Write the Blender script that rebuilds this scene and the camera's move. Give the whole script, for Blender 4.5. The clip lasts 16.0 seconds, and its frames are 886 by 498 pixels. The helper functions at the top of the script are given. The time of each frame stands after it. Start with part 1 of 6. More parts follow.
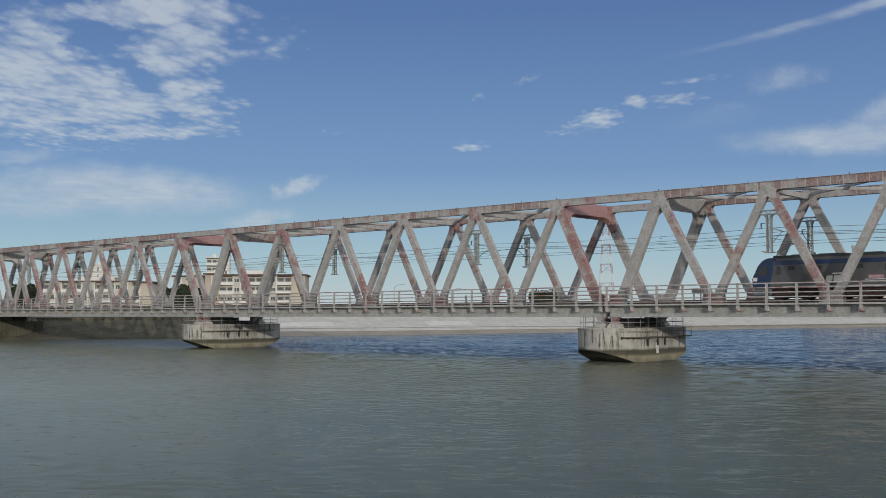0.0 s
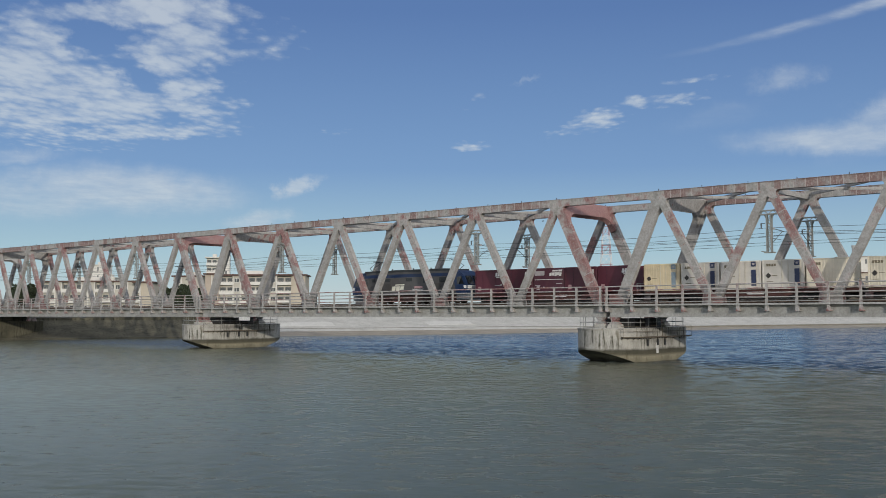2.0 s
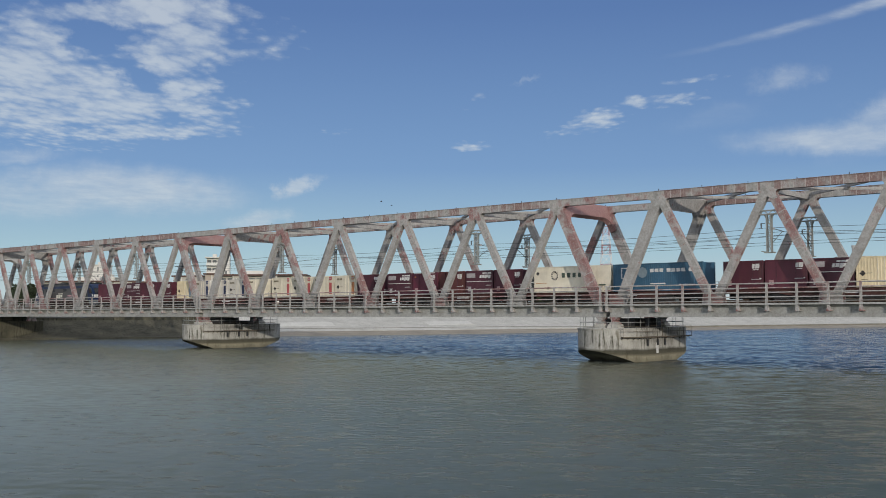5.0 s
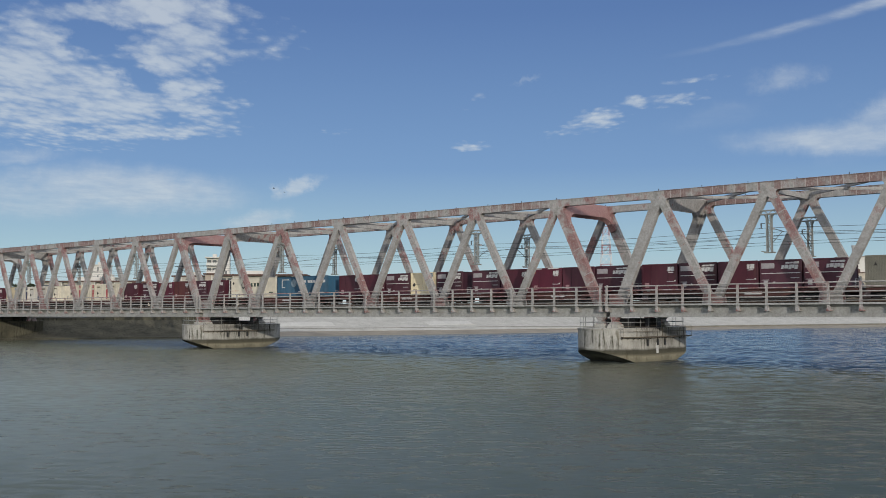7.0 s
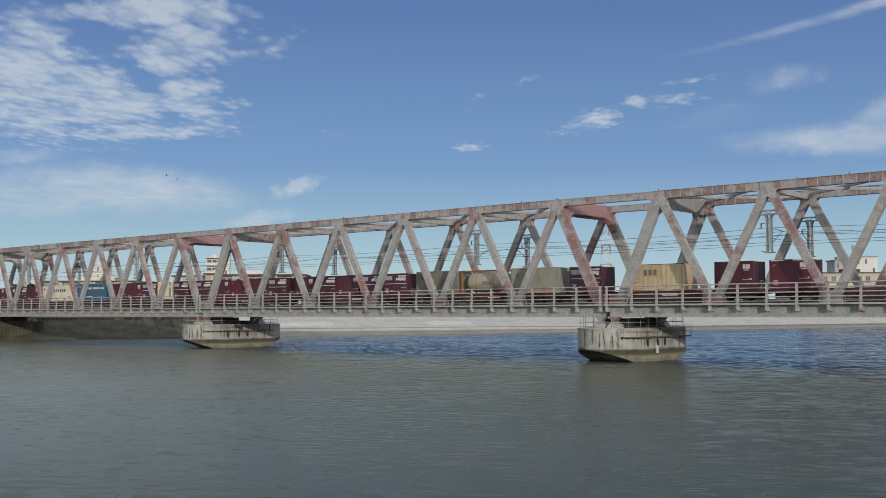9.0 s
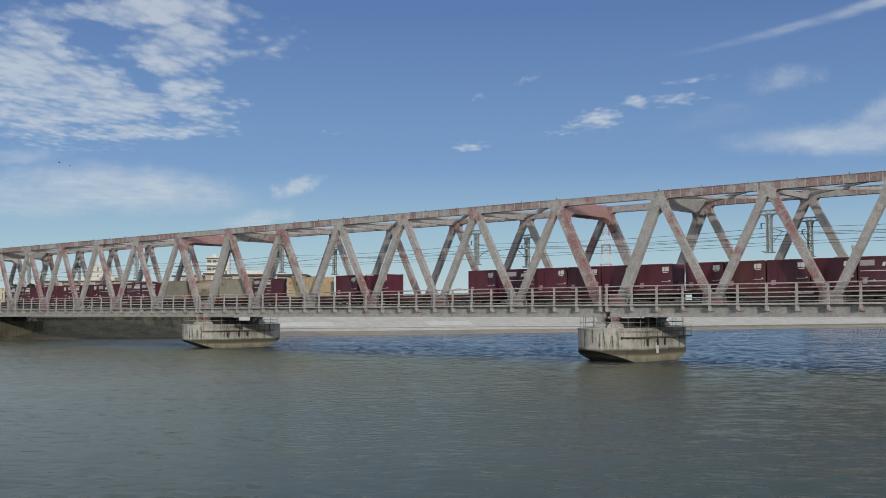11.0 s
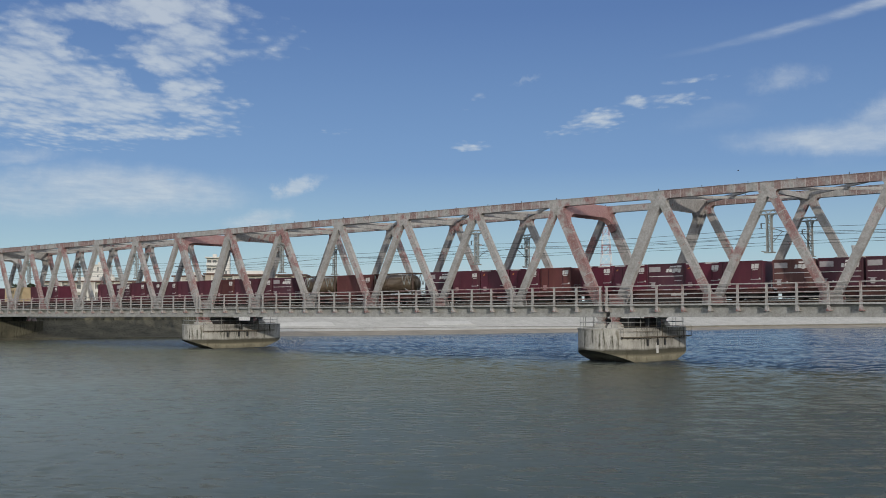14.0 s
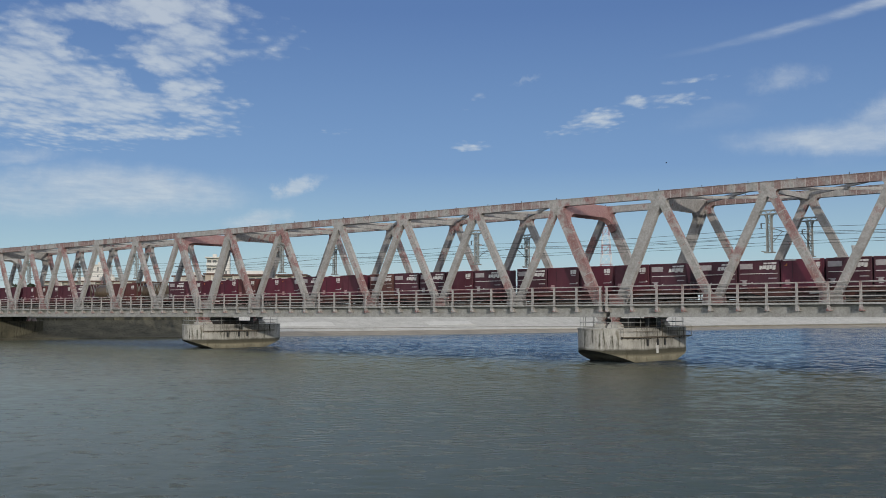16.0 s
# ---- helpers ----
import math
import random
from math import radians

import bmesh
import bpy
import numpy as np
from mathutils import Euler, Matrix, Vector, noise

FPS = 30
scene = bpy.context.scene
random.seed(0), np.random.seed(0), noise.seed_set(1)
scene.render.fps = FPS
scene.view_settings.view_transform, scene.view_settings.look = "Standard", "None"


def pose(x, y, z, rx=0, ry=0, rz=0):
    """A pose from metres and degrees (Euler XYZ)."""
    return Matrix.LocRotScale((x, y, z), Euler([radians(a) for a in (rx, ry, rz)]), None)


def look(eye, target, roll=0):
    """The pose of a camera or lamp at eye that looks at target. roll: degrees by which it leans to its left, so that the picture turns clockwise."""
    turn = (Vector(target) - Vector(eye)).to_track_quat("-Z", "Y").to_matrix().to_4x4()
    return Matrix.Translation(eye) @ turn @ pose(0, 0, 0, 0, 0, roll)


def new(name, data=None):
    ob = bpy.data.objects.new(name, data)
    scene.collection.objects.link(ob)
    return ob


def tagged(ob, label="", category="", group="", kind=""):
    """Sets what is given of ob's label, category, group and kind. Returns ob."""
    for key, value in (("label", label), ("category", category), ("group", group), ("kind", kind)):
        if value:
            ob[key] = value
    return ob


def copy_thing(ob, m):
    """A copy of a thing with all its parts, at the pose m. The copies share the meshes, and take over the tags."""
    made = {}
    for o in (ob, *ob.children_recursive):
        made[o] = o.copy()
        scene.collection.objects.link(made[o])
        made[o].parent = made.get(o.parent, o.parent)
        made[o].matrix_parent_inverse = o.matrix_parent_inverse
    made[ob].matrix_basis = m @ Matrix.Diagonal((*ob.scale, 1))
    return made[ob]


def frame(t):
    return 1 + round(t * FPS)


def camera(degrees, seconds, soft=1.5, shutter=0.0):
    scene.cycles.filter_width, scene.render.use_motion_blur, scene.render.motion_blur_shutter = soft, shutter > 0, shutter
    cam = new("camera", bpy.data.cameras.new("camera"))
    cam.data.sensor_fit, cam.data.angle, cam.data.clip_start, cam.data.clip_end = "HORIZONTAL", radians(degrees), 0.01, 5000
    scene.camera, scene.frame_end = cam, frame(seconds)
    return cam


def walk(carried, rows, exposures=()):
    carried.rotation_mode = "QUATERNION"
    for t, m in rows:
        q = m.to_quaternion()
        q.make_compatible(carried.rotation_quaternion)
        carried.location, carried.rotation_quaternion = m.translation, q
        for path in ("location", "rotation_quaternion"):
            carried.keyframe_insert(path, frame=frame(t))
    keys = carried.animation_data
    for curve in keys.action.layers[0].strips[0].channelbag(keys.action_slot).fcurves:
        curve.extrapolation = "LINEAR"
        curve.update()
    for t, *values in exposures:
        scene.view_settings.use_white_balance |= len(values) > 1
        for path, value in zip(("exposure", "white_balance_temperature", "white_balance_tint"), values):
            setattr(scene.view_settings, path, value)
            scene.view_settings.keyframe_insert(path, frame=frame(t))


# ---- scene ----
# ---- camera ----
EYE = Vector((0.0, 0.0, 4.75))
YAW, PITCH = -0.7102, 0.0602
AIM = EYE + Vector((math.sin(YAW) * math.cos(PITCH), math.cos(YAW) * math.cos(PITCH), math.sin(PITCH))) * 100
cam = camera(46.14, 16.0, soft=0.85, shutter=0.1)
walk(cam, [(0.0, look(EYE, AIM, -0.2)), (16.0, look(EYE, AIM, -0.2))], [(0.0, -0.12), (0.8, -0.10), (1.5, -0.02), (16.0, -0.02)])

# ---- light ----
SUN_DIR = Vector((1.55, -1.0, 0.30)).normalized()
sun_elev = math.asin(SUN_DIR.z)
sun_az = math.atan2(SUN_DIR.x, SUN_DIR.y)
sun = new("sun", bpy.data.lights.new("sun", "SUN"))
sun.data.energy, sun.data.angle, sun.data.color = 1.85, radians(0.5), (1.0, 0.93, 0.84)
sun.matrix_world = look(SUN_DIR * 200, (0, 0, 0))


# the sky: colour by height, then clouds (across, up, half-width, half-height, tilt, density) as tangents round the view's heading
MACKEREL = [(-0.366, 0.2075, 0.105, 0.041, 0.0, 1.0), (-0.404, 0.240, 0.062, 0.049, 0.0, 1.0), (-0.252, 0.259, 0.054, 0.030, 0.15, 1.0), (-0.295, 0.293, 0.105, 0.016, 0.0, 1.0),
            (-0.404, 0.2835, 0.030, 0.020, 0.0, 0.8), (-0.252, 0.218, 0.044, 0.012, 0.15, 0.95), (-0.279, 0.1966, 0.066, 0.019, 0.0, 0.82), (-0.317, 0.1776, 0.115, 0.010, 0.0, 0.85), (-0.225, 0.194, 0.034, 0.016, 0.0, 0.55), (-0.181, 0.256, 0.040, 0.016, 0.2, 0.50)]
HOLES = [(-0.342, 0.268, 0.026, 0.014, 0.1, 0.75), (-0.293, 0.2265, 0.017, 0.010, -0.6, 0.6), (-0.262, 0.187, 0.016, 0.008, 0.0, 0.5), (-0.356, 0.180, 0.018, 0.006, 0.0, 0.4)]
PUFFS = [(0.150, 0.184, 0.026, 0.009, 0.2, 0.95), (0.128, 0.174, 0.020, 0.006, 0.15, 0.75), (0.190, 0.204, 0.016, 0.007, 0.0, 0.95), (0.222, 0.206, 0.034, 0.006, 0.08, 0.80), (0.235, 0.223, 0.030, 0.004, 0.12, 0.75), (0.028, 0.159, 0.018, 0.005, 0.05, 0.85), (0.030, 0.204, 0.014, 0.004, 0.5, 0.45), (-0.106, 0.175, 0.016, 0.003, 0.1, 0.68)]
VEILS = [(-0.31, 0.120, 0.105, 0.022, -0.06, 0.9), (-0.39, 0.112, 0.10, 0.020, 0.0, 0.75), (-0.42, 0.152, 0.05, 0.010, 0.0, 0.6), (0.395, 0.166, 0.105, 0.016, 0.02, 0.85), (0.435, 0.184, 0.070, 0.026, 0.45, 0.58), (0.335, 0.226, 0.035, 0.014, 0.15, 0.55), (0.27, 0.19, 0.06, 0.015, 0.2, 0.28), (0.082, 0.226, 0.018, 0.003, 0.4, 0.42), (-0.140, 0.121, 0.020, 0.008, 0.35, 0.8), (-0.18, 0.090, 0.035, 0.010, 0.1, 0.7)]

TRAIL = [(0.29, 0.262, 0.08, 0.0045, 0.20, 0.40), (0.345, 0.277, 0.07, 0.0048, 0.252, 0.60), (0.42, 0.2985, 0.08, 0.0062, 0.30, 0.78)]


def make_world():
    w = bpy.data.worlds.new("sky")
    scene.world = w
    w.use_nodes = True
    nt = w.node_tree
    nt.nodes.clear()
    out = nt.nodes.new("ShaderNodeOutputWorld")
    bg = nt.nodes.new("ShaderNodeBackground")
    sky = nt.nodes.new("ShaderNodeTexSky")
    sky.sky_type = "NISHITA"
    sky.sun_disc = False
    sky.sun_elevation, sky.sun_rotation = sun_elev, sun_az
    sky.air_density, sky.dust_density, sky.ozone_density = 1.0, 0.2, 2.5

    def math_node(op, a, b=None, c=None):
        n = nt.nodes.new("ShaderNodeMath")
        n.operation = op
        for sock, v in zip(n.inputs, (a, b, c)):
            if v is None:
                continue
            if isinstance(v, (int, float)):
                sock.default_value = v
            else:
                nt.links.new(v, sock)
        return n.outputs[0]

    tc = nt.nodes.new("ShaderNodeTexCoord")

    def dot(v):
        n = nt.nodes.new("ShaderNodeVectorMath")
        n.operation = "DOT_PRODUCT"
        nt.links.new(tc.outputs["Generated"], n.inputs[0])
        n.inputs[1].default_value = v
        return n.outputs["Value"]

    ahead = dot((math.sin(YAW), math.cos(YAW), 0))
    side = dot((math.cos(YAW), -math.sin(YAW), 0))
    up = dot((0, 0, 1))
    safe = math_node("MAXIMUM", ahead, 0.05)
    cmb = nt.nodes.new("ShaderNodeCombineXYZ")
    nt.links.new(math_node("DIVIDE", side, safe), cmb.inputs[0])
    nt.links.new(math_node("DIVIDE", up, safe), cmb.inputs[1])
    front = math_node("GREATER_THAN", ahead, 0.15)

    # ragged outlines: the patches are looked up at a wandering place
    wn = nt.nodes.new("ShaderNodeTexNoise")
    wn.inputs["Scale"].default_value, wn.inputs["Detail"].default_value, wn.inputs["Roughness"].default_value = 26.0, 6, 0.65
    nt.links.new(cmb.outputs[0], wn.inputs["Vector"])

    def wander(ax, ay):
        wsub = nt.nodes.new("ShaderNodeVectorMath")
        wsub.operation = "MULTIPLY_ADD"
        nt.links.new(wn.outputs["Color"], wsub.inputs[0])
        wsub.inputs[1].default_value = (ax, ay, 0)
        nt.links.new(cmb.outputs[0], wsub.inputs[2])
        wshift = nt.nodes.new("ShaderNodeVectorMath")
        wshift.operation = "SUBTRACT"
        nt.links.new(wsub.outputs["Vector"], wshift.inputs[0])
        wshift.inputs[1].default_value = (ax / 2, ay / 2, 0)
        return wshift.outputs["Vector"]

    def ellipses(patches, astray, edge):
        total = None
        for x, y, rx, ry, rot, dens in patches:
            mp = nt.nodes.new("ShaderNodeMapping")
            mp.vector_type = "TEXTURE"
            mp.inputs["Location"].default_value = (x, y, 0)
            mp.inputs["Rotation"].default_value = (0, 0, rot)
            mp.inputs["Scale"].default_value = (rx, ry, 1)
            nt.links.new(astray, mp.inputs["Vector"])
            ln = nt.nodes.new("ShaderNodeVectorMath")
            ln.operation = "LENGTH"
            nt.links.new(mp.outputs["Vector"], ln.inputs[0])
            soft = nt.nodes.new("ShaderNodeMapRange")
            soft.inputs["From Min"].default_value, soft.inputs["From Max"].default_value = 1.0 + edge, 1.0 - edge
            soft.inputs["To Max"].default_value = dens
            nt.links.new(ln.outputs["Value"], soft.inputs["Value"])
            total = soft.outputs["Result"] if total is None else math_node("MAXIMUM", total, soft.outputs["Result"])
        return total

    def noise_at(vec, scale, detail, rough):
        n = nt.nodes.new("ShaderNodeTexNoise")
        n.inputs["Scale"].default_value, n.inputs["Detail"].default_value, n.inputs["Roughness"].default_value = scale, detail, rough
        nt.links.new(vec, n.inputs["Vector"])
        return n.outputs["Fac"]

    def smooth(v, lo, hi):
        mr = nt.nodes.new("ShaderNodeMapRange")
        mr.interpolation_type = "SMOOTHSTEP"
        mr.inputs["From Min"].default_value, mr.inputs["From Max"].default_value = lo, hi
        nt.links.new(v, mr.inputs["Value"])
        return mr.outputs["Result"]

    # the cloud deck seen from below: places on a level sheet, so the flecks shrink towards the horizon
    high = math_node("MAXIMUM", up, 0.02)
    deck = nt.nodes.new("ShaderNodeCombineXYZ")
    nt.links.new(math_node("DIVIDE", side, high), deck.inputs[0])
    nt.links.new(math_node("DIVIDE", math_node("MULTIPLY", ahead, 0.55), high), deck.inputs[1])

    def flecks(mask, lo, hi):
        lumps = noise_at(deck.outputs[0], 4.5, 9, 0.66)
        vo = nt.nodes.new("ShaderNodeTexVoronoi")
        vo.feature = "SMOOTH_F1"
        vo.inputs["Scale"].default_value, vo.inputs["Smoothness"].default_value = 17.0, 0.5
        vs = nt.nodes.new("ShaderNodeVectorMath")
        vs.operation = "MULTIPLY_ADD"
        vs.inputs[1].default_value = (0.09, 0.09, 0.0)
        nt.links.new(wn.outputs["Color"], vs.inputs[0])
        nt.links.new(deck.outputs[0], vs.inputs[2])
        nt.links.new(vs.outputs["Vector"], vo.inputs["Vector"])
        d = math_node("MULTIPLY_ADD", math_node("SUBTRACT", lumps, 0.5), 2.1, math_node("MULTIPLY", mask, 1.05))
        d = math_node("MULTIPLY_ADD", math_node("SUBTRACT", 0.36, vo.outputs["Distance"]), 0.75, d)
        return math_node("MULTIPLY", smooth(d, lo, hi), math_node("GREATER_THAN", mask, 0.02)), lumps

    body = math_node("SUBTRACT", ellipses(MACKEREL, wander(0.05, 0.022), 0.42), ellipses(HOLES, wander(0.04, 0.018), 0.45))
    cloud_a, lumps = flecks(body, 0.10, 1.25)
    wisps, _ = flecks(ellipses(PUFFS, wander(0.030, 0.010), 0.7), 0.25, 1.25)

    def streaks(patches, stretch, tilt, lo, hi, astray, edge):
        mp = nt.nodes.new("ShaderNodeMapping")
        mp.inputs["Scale"].default_value = stretch
        mp.inputs["Rotation"].default_value = (0, 0, tilt)
        nt.links.new(cmb.outputs[0], mp.inputs["Vector"])
        mask = ellipses(patches, astray, edge)
        d = math_node("MULTIPLY", mask, math_node("MULTIPLY_ADD", noise_at(mp.outputs["Vector"], 18.0, 8, 0.6), 1.5, 0.1))
        return smooth(d, lo, hi)

    cloud_b = streaks(VEILS, (0.6, 1.7, 1), -0.2, 0.10, 0.95, wander(0.085, 0.022), 0.55)
    cloud_c = streaks(TRAIL, (0.8, 3.0, 1), 0.25, 0.10, 1.10, wander(0.014, 0.004), 0.6)
    cloud_b = math_node("MAXIMUM", math_node("MAXIMUM", cloud_b, wisps), cloud_c)
    cloud = math_node("MULTIPLY", math_node("MAXIMUM", cloud_a, cloud_b), front)
    grad = ramp(nt, up, [(0.0, (0.53, 0.635, 0.685)), (0.055, (0.365, 0.545, 0.665)), (0.136, (0.182, 0.320, 0.580)), (0.28, (0.100, 0.190, 0.432)), (1.0, (0.06, 0.12, 0.26))])
    scaled = nt.nodes.new("ShaderNodeVectorMath")
    scaled.operation = "SCALE"
    scaled.inputs["Scale"].default_value = 0.10
    nt.links.new(sky.outputs["Color"], scaled.inputs[0])
    base = mix(nt, 0.85, scaled.outputs["Vector"], grad.outputs["Color"])
    # unseen bright cloud added behind and above the view as fill light
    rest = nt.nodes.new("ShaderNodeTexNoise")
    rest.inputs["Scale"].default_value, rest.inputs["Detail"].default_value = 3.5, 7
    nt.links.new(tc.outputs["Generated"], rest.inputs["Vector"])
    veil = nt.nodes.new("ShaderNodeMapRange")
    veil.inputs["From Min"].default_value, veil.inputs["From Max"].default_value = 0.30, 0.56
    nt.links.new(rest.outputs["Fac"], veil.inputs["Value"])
    fill_sky = math_node("MAXIMUM", math_node("LESS_THAN", ahead, 0.15), math_node("GREATER_THAN", math_node("DIVIDE", up, safe), 1.3))
    cloud = math_node("MAXIMUM", cloud, math_node("MULTIPLY", math_node("MULTIPLY", veil.outputs["Result"], fill_sky), 0.85))
    hue = ramp(nt, lumps, [(0.40, (0.52, 0.59, 0.665)), (0.62, (0.63, 0.685, 0.72))])
    tint = mix(nt, fill_sky, hue.outputs["Color"], (1.55, 1.53, 1.49))
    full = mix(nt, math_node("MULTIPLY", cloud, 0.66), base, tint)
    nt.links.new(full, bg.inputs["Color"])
    bg.inputs["Strength"].default_value = 1.0
    nt.links.new(bg.outputs["Background"], out.inputs["Surface"])


# ---- materials ----
def nodes_of(name, rough=0.6, metal=0.0, colour=(0.5, 0.5, 0.5)):
    m = bpy.data.materials.new(name)
    m.use_nodes = True
    nt = m.node_tree
    b = nt.nodes["Principled BSDF"]
    b.inputs["Roughness"].default_value = rough
    b.inputs["Metallic"].default_value = metal
    b.inputs["Base Color"].default_value = (*colour, 1)
    return m, nt, b


def noise_tex(nt, scale, detail=6, rough=0.6, coord="Object", stretch=None):
    tc = nt.nodes.new("ShaderNodeTexCoord")
    n = nt.nodes.new("ShaderNodeTexNoise")
    n.inputs["Scale"].default_value, n.inputs["Detail"].default_value, n.inputs["Roughness"].default_value = scale, detail, rough
    if stretch:
        mp = nt.nodes.new("ShaderNodeMapping")
        mp.inputs["Scale"].default_value = stretch
        nt.links.new(tc.outputs[coord], mp.inputs["Vector"])
        nt.links.new(mp.outputs["Vector"], n.inputs["Vector"])
    else:
        nt.links.new(tc.outputs[coord], n.inputs["Vector"])
    return n


def ramp(nt, src, stops):
    r = nt.nodes.new("ShaderNodeValToRGB")
    e = r.color_ramp.elements
    while len(e) < len(stops):
        e.new(0.5)
    for el, (pos, c) in zip(e, stops):
        el.position = pos
        el.color = (*c, 1) if len(c) == 3 else c
    nt.links.new(src, r.inputs["Fac"])
    return r


def mix(nt, fac, a, b, blend="MIX"):
    m = nt.nodes.new("ShaderNodeMix")
    m.data_type, m.blend_type = "RGBA", blend
    for sock, v in ((m.inputs["Factor"], fac), (m.inputs["A"], a), (m.inputs["B"], b)):
        if hasattr(v, "links"):
            nt.links.new(v, sock)
        elif isinstance(v, (int, float)):
            sock.default_value = v
        else:
            sock.default_value = (*v, 1)
    return m.outputs["Result"]


def bump(nt, b, src, strength=0.3, distance=0.02):
    n = nt.nodes.new("ShaderNodeBump")
    n.inputs["Strength"].default_value, n.inputs["Distance"].default_value = strength, distance
    nt.links.new(src, n.inputs["Height"])
    nt.links.new(n.outputs["Normal"], b.inputs["Normal"])


def rnd(nt):
    return nt.nodes.new("ShaderNodeObjectInfo").outputs["Random"]


def plain(name, colour, rough=0.6, metal=0.0, var=0.25, scale=1.5, relief=0.0):
    """A surface of one colour with soiling at two scales."""
    m, nt, b = nodes_of(name, rough, metal, colour)
    n1, n2 = noise_tex(nt, scale, 5), noise_tex(nt, scale * 9, 4)
    dark = tuple(c * (1 - var) for c in colour)
    light = tuple(min(1, c * (1 + var * 0.5)) for c in colour)
    r1 = ramp(nt, n1.outputs["Fac"], [(0.3, dark), (0.7, light)])
    r2 = ramp(nt, n2.outputs["Fac"], [(0.3, (1 - var * 0.5,) * 3), (0.75, (1, 1, 1))])
    nt.links.new(mix(nt, 1.0, r1.outputs["Color"], r2.outputs["Color"], "MULTIPLY"), b.inputs["Base Color"])
    if relief:
        bump(nt, b, n2.outputs["Fac"], relief)
    return m


def steel_paint(name, cover, tone=(1.0, 1.0, 1.0), plates=0.0, primer=((0.185, 0.088, 0.080), (0.275, 0.140, 0.128), (0.40, 0.27, 0.25))):
    """Grey bridge paint worn through to red primer; cover: how much grey stays; plates: length of the plates that weather each in its own way."""
    m, nt, b = nodes_of(name, 0.75)

    def calc(op, a, b2, c=None):
        n = nt.nodes.new("ShaderNodeMath")
        n.operation = op
        for sock, v in zip(n.inputs, (a, b2, c)):
            if v is None:
                continue
            if isinstance(v, (int, float)):
                sock.default_value = v
            else:
                nt.links.new(v, sock)
        return n.outputs[0]

    big, mid = noise_tex(nt, 0.38, 3, 0.55), noise_tex(nt, 1.5, 5, 0.62)
    fine, flake = noise_tex(nt, 5.0, 6, 0.7), noise_tex(nt, 9.0, 4, 0.75, stretch=(1.0, 1.0, 0.35))
    level = calc("MULTIPLY_ADD", mid.outputs["Fac"], 0.55, calc("MULTIPLY", big.outputs["Fac"], 0.75))
    level = calc("MULTIPLY_ADD", fine.outputs["Fac"], 0.22, level)
    level = calc("MULTIPLY_ADD", rnd(nt), 0.16, level)
    seam = None
    if plates:
        sep = nt.nodes.new("ShaderNodeSeparateXYZ")
        tc = nt.nodes.new("ShaderNodeTexCoord")
        nt.links.new(tc.outputs["Object"], sep.inputs["Vector"])
        u = calc("DIVIDE", sep.outputs["X"], plates)
        wn = nt.nodes.new("ShaderNodeTexWhiteNoise")
        wn.noise_dimensions = "1D"
        nt.links.new(calc("FLOOR", u, 0.0), wn.inputs["W"])
        level = calc("MULTIPLY_ADD", calc("SUBTRACT", wn.outputs["Value"], 0.5), 0.20, level)
        seam = calc("LESS_THAN", calc("FRACT", u, 0.0), 0.07)
    wear = ramp(nt, level, [(cover, (0, 0, 0)), (cover + 0.15, (1, 1, 1))])
    grey = ramp(nt, fine.outputs["Fac"], [(p, tuple(a * k for a, k in zip(c, tone))) for p, c in ((0.28, (0.270, 0.262, 0.246)), (0.52, (0.372, 0.360, 0.340)), (0.72, (0.455, 0.442, 0.422)))])
    soil = ramp(nt, mid.outputs["Fac"], [(0.32, (0.80, 0.79, 0.76)), (0.62, (1.06, 1.06, 1.06))])
    coat = mix(nt, 1.0, grey.outputs["Color"], soil.outputs["Color"], "MULTIPLY")
    red = ramp(nt, fine.outputs["Fac"], list(zip((0.30, 0.52, 0.72), primer)))
    body = mix(nt, wear.outputs["Color"], coat, red.outputs["Color"])
    # pale curled rims round the flakes, and loose pale scales on the primer
    pale = tuple(a * k for a, k in zip((0.56, 0.525, 0.49), tone))
    rim = ramp(nt, level, [(cover - 0.03, (0, 0, 0)), (cover + 0.02, (0.28, 0.28, 0.28)), (cover + 0.06, (0, 0, 0))])
    body = mix(nt, rim.outputs["Color"], body, pale)
    scale = ramp(nt, flake.outputs["Fac"], [(0.54, (0, 0, 0)), (0.62, (0.45, 0.45, 0.45))])
    near = ramp(nt, level, [(cover - 0.06, (0, 0, 0)), (cover + 0.03, (1, 1, 1))])
    body = mix(nt, mix(nt, 1.0, scale.outputs["Color"], near.outputs["Color"], "MULTIPLY"), body, pale)
    if seam is not None:
        body = mix(nt, calc("MULTIPLY", seam, 0.6), body, pale)
    nt.links.new(body, b.inputs["Base Color"])
    bump(nt, b, fine.outputs["Fac"], 0.25)
    return m


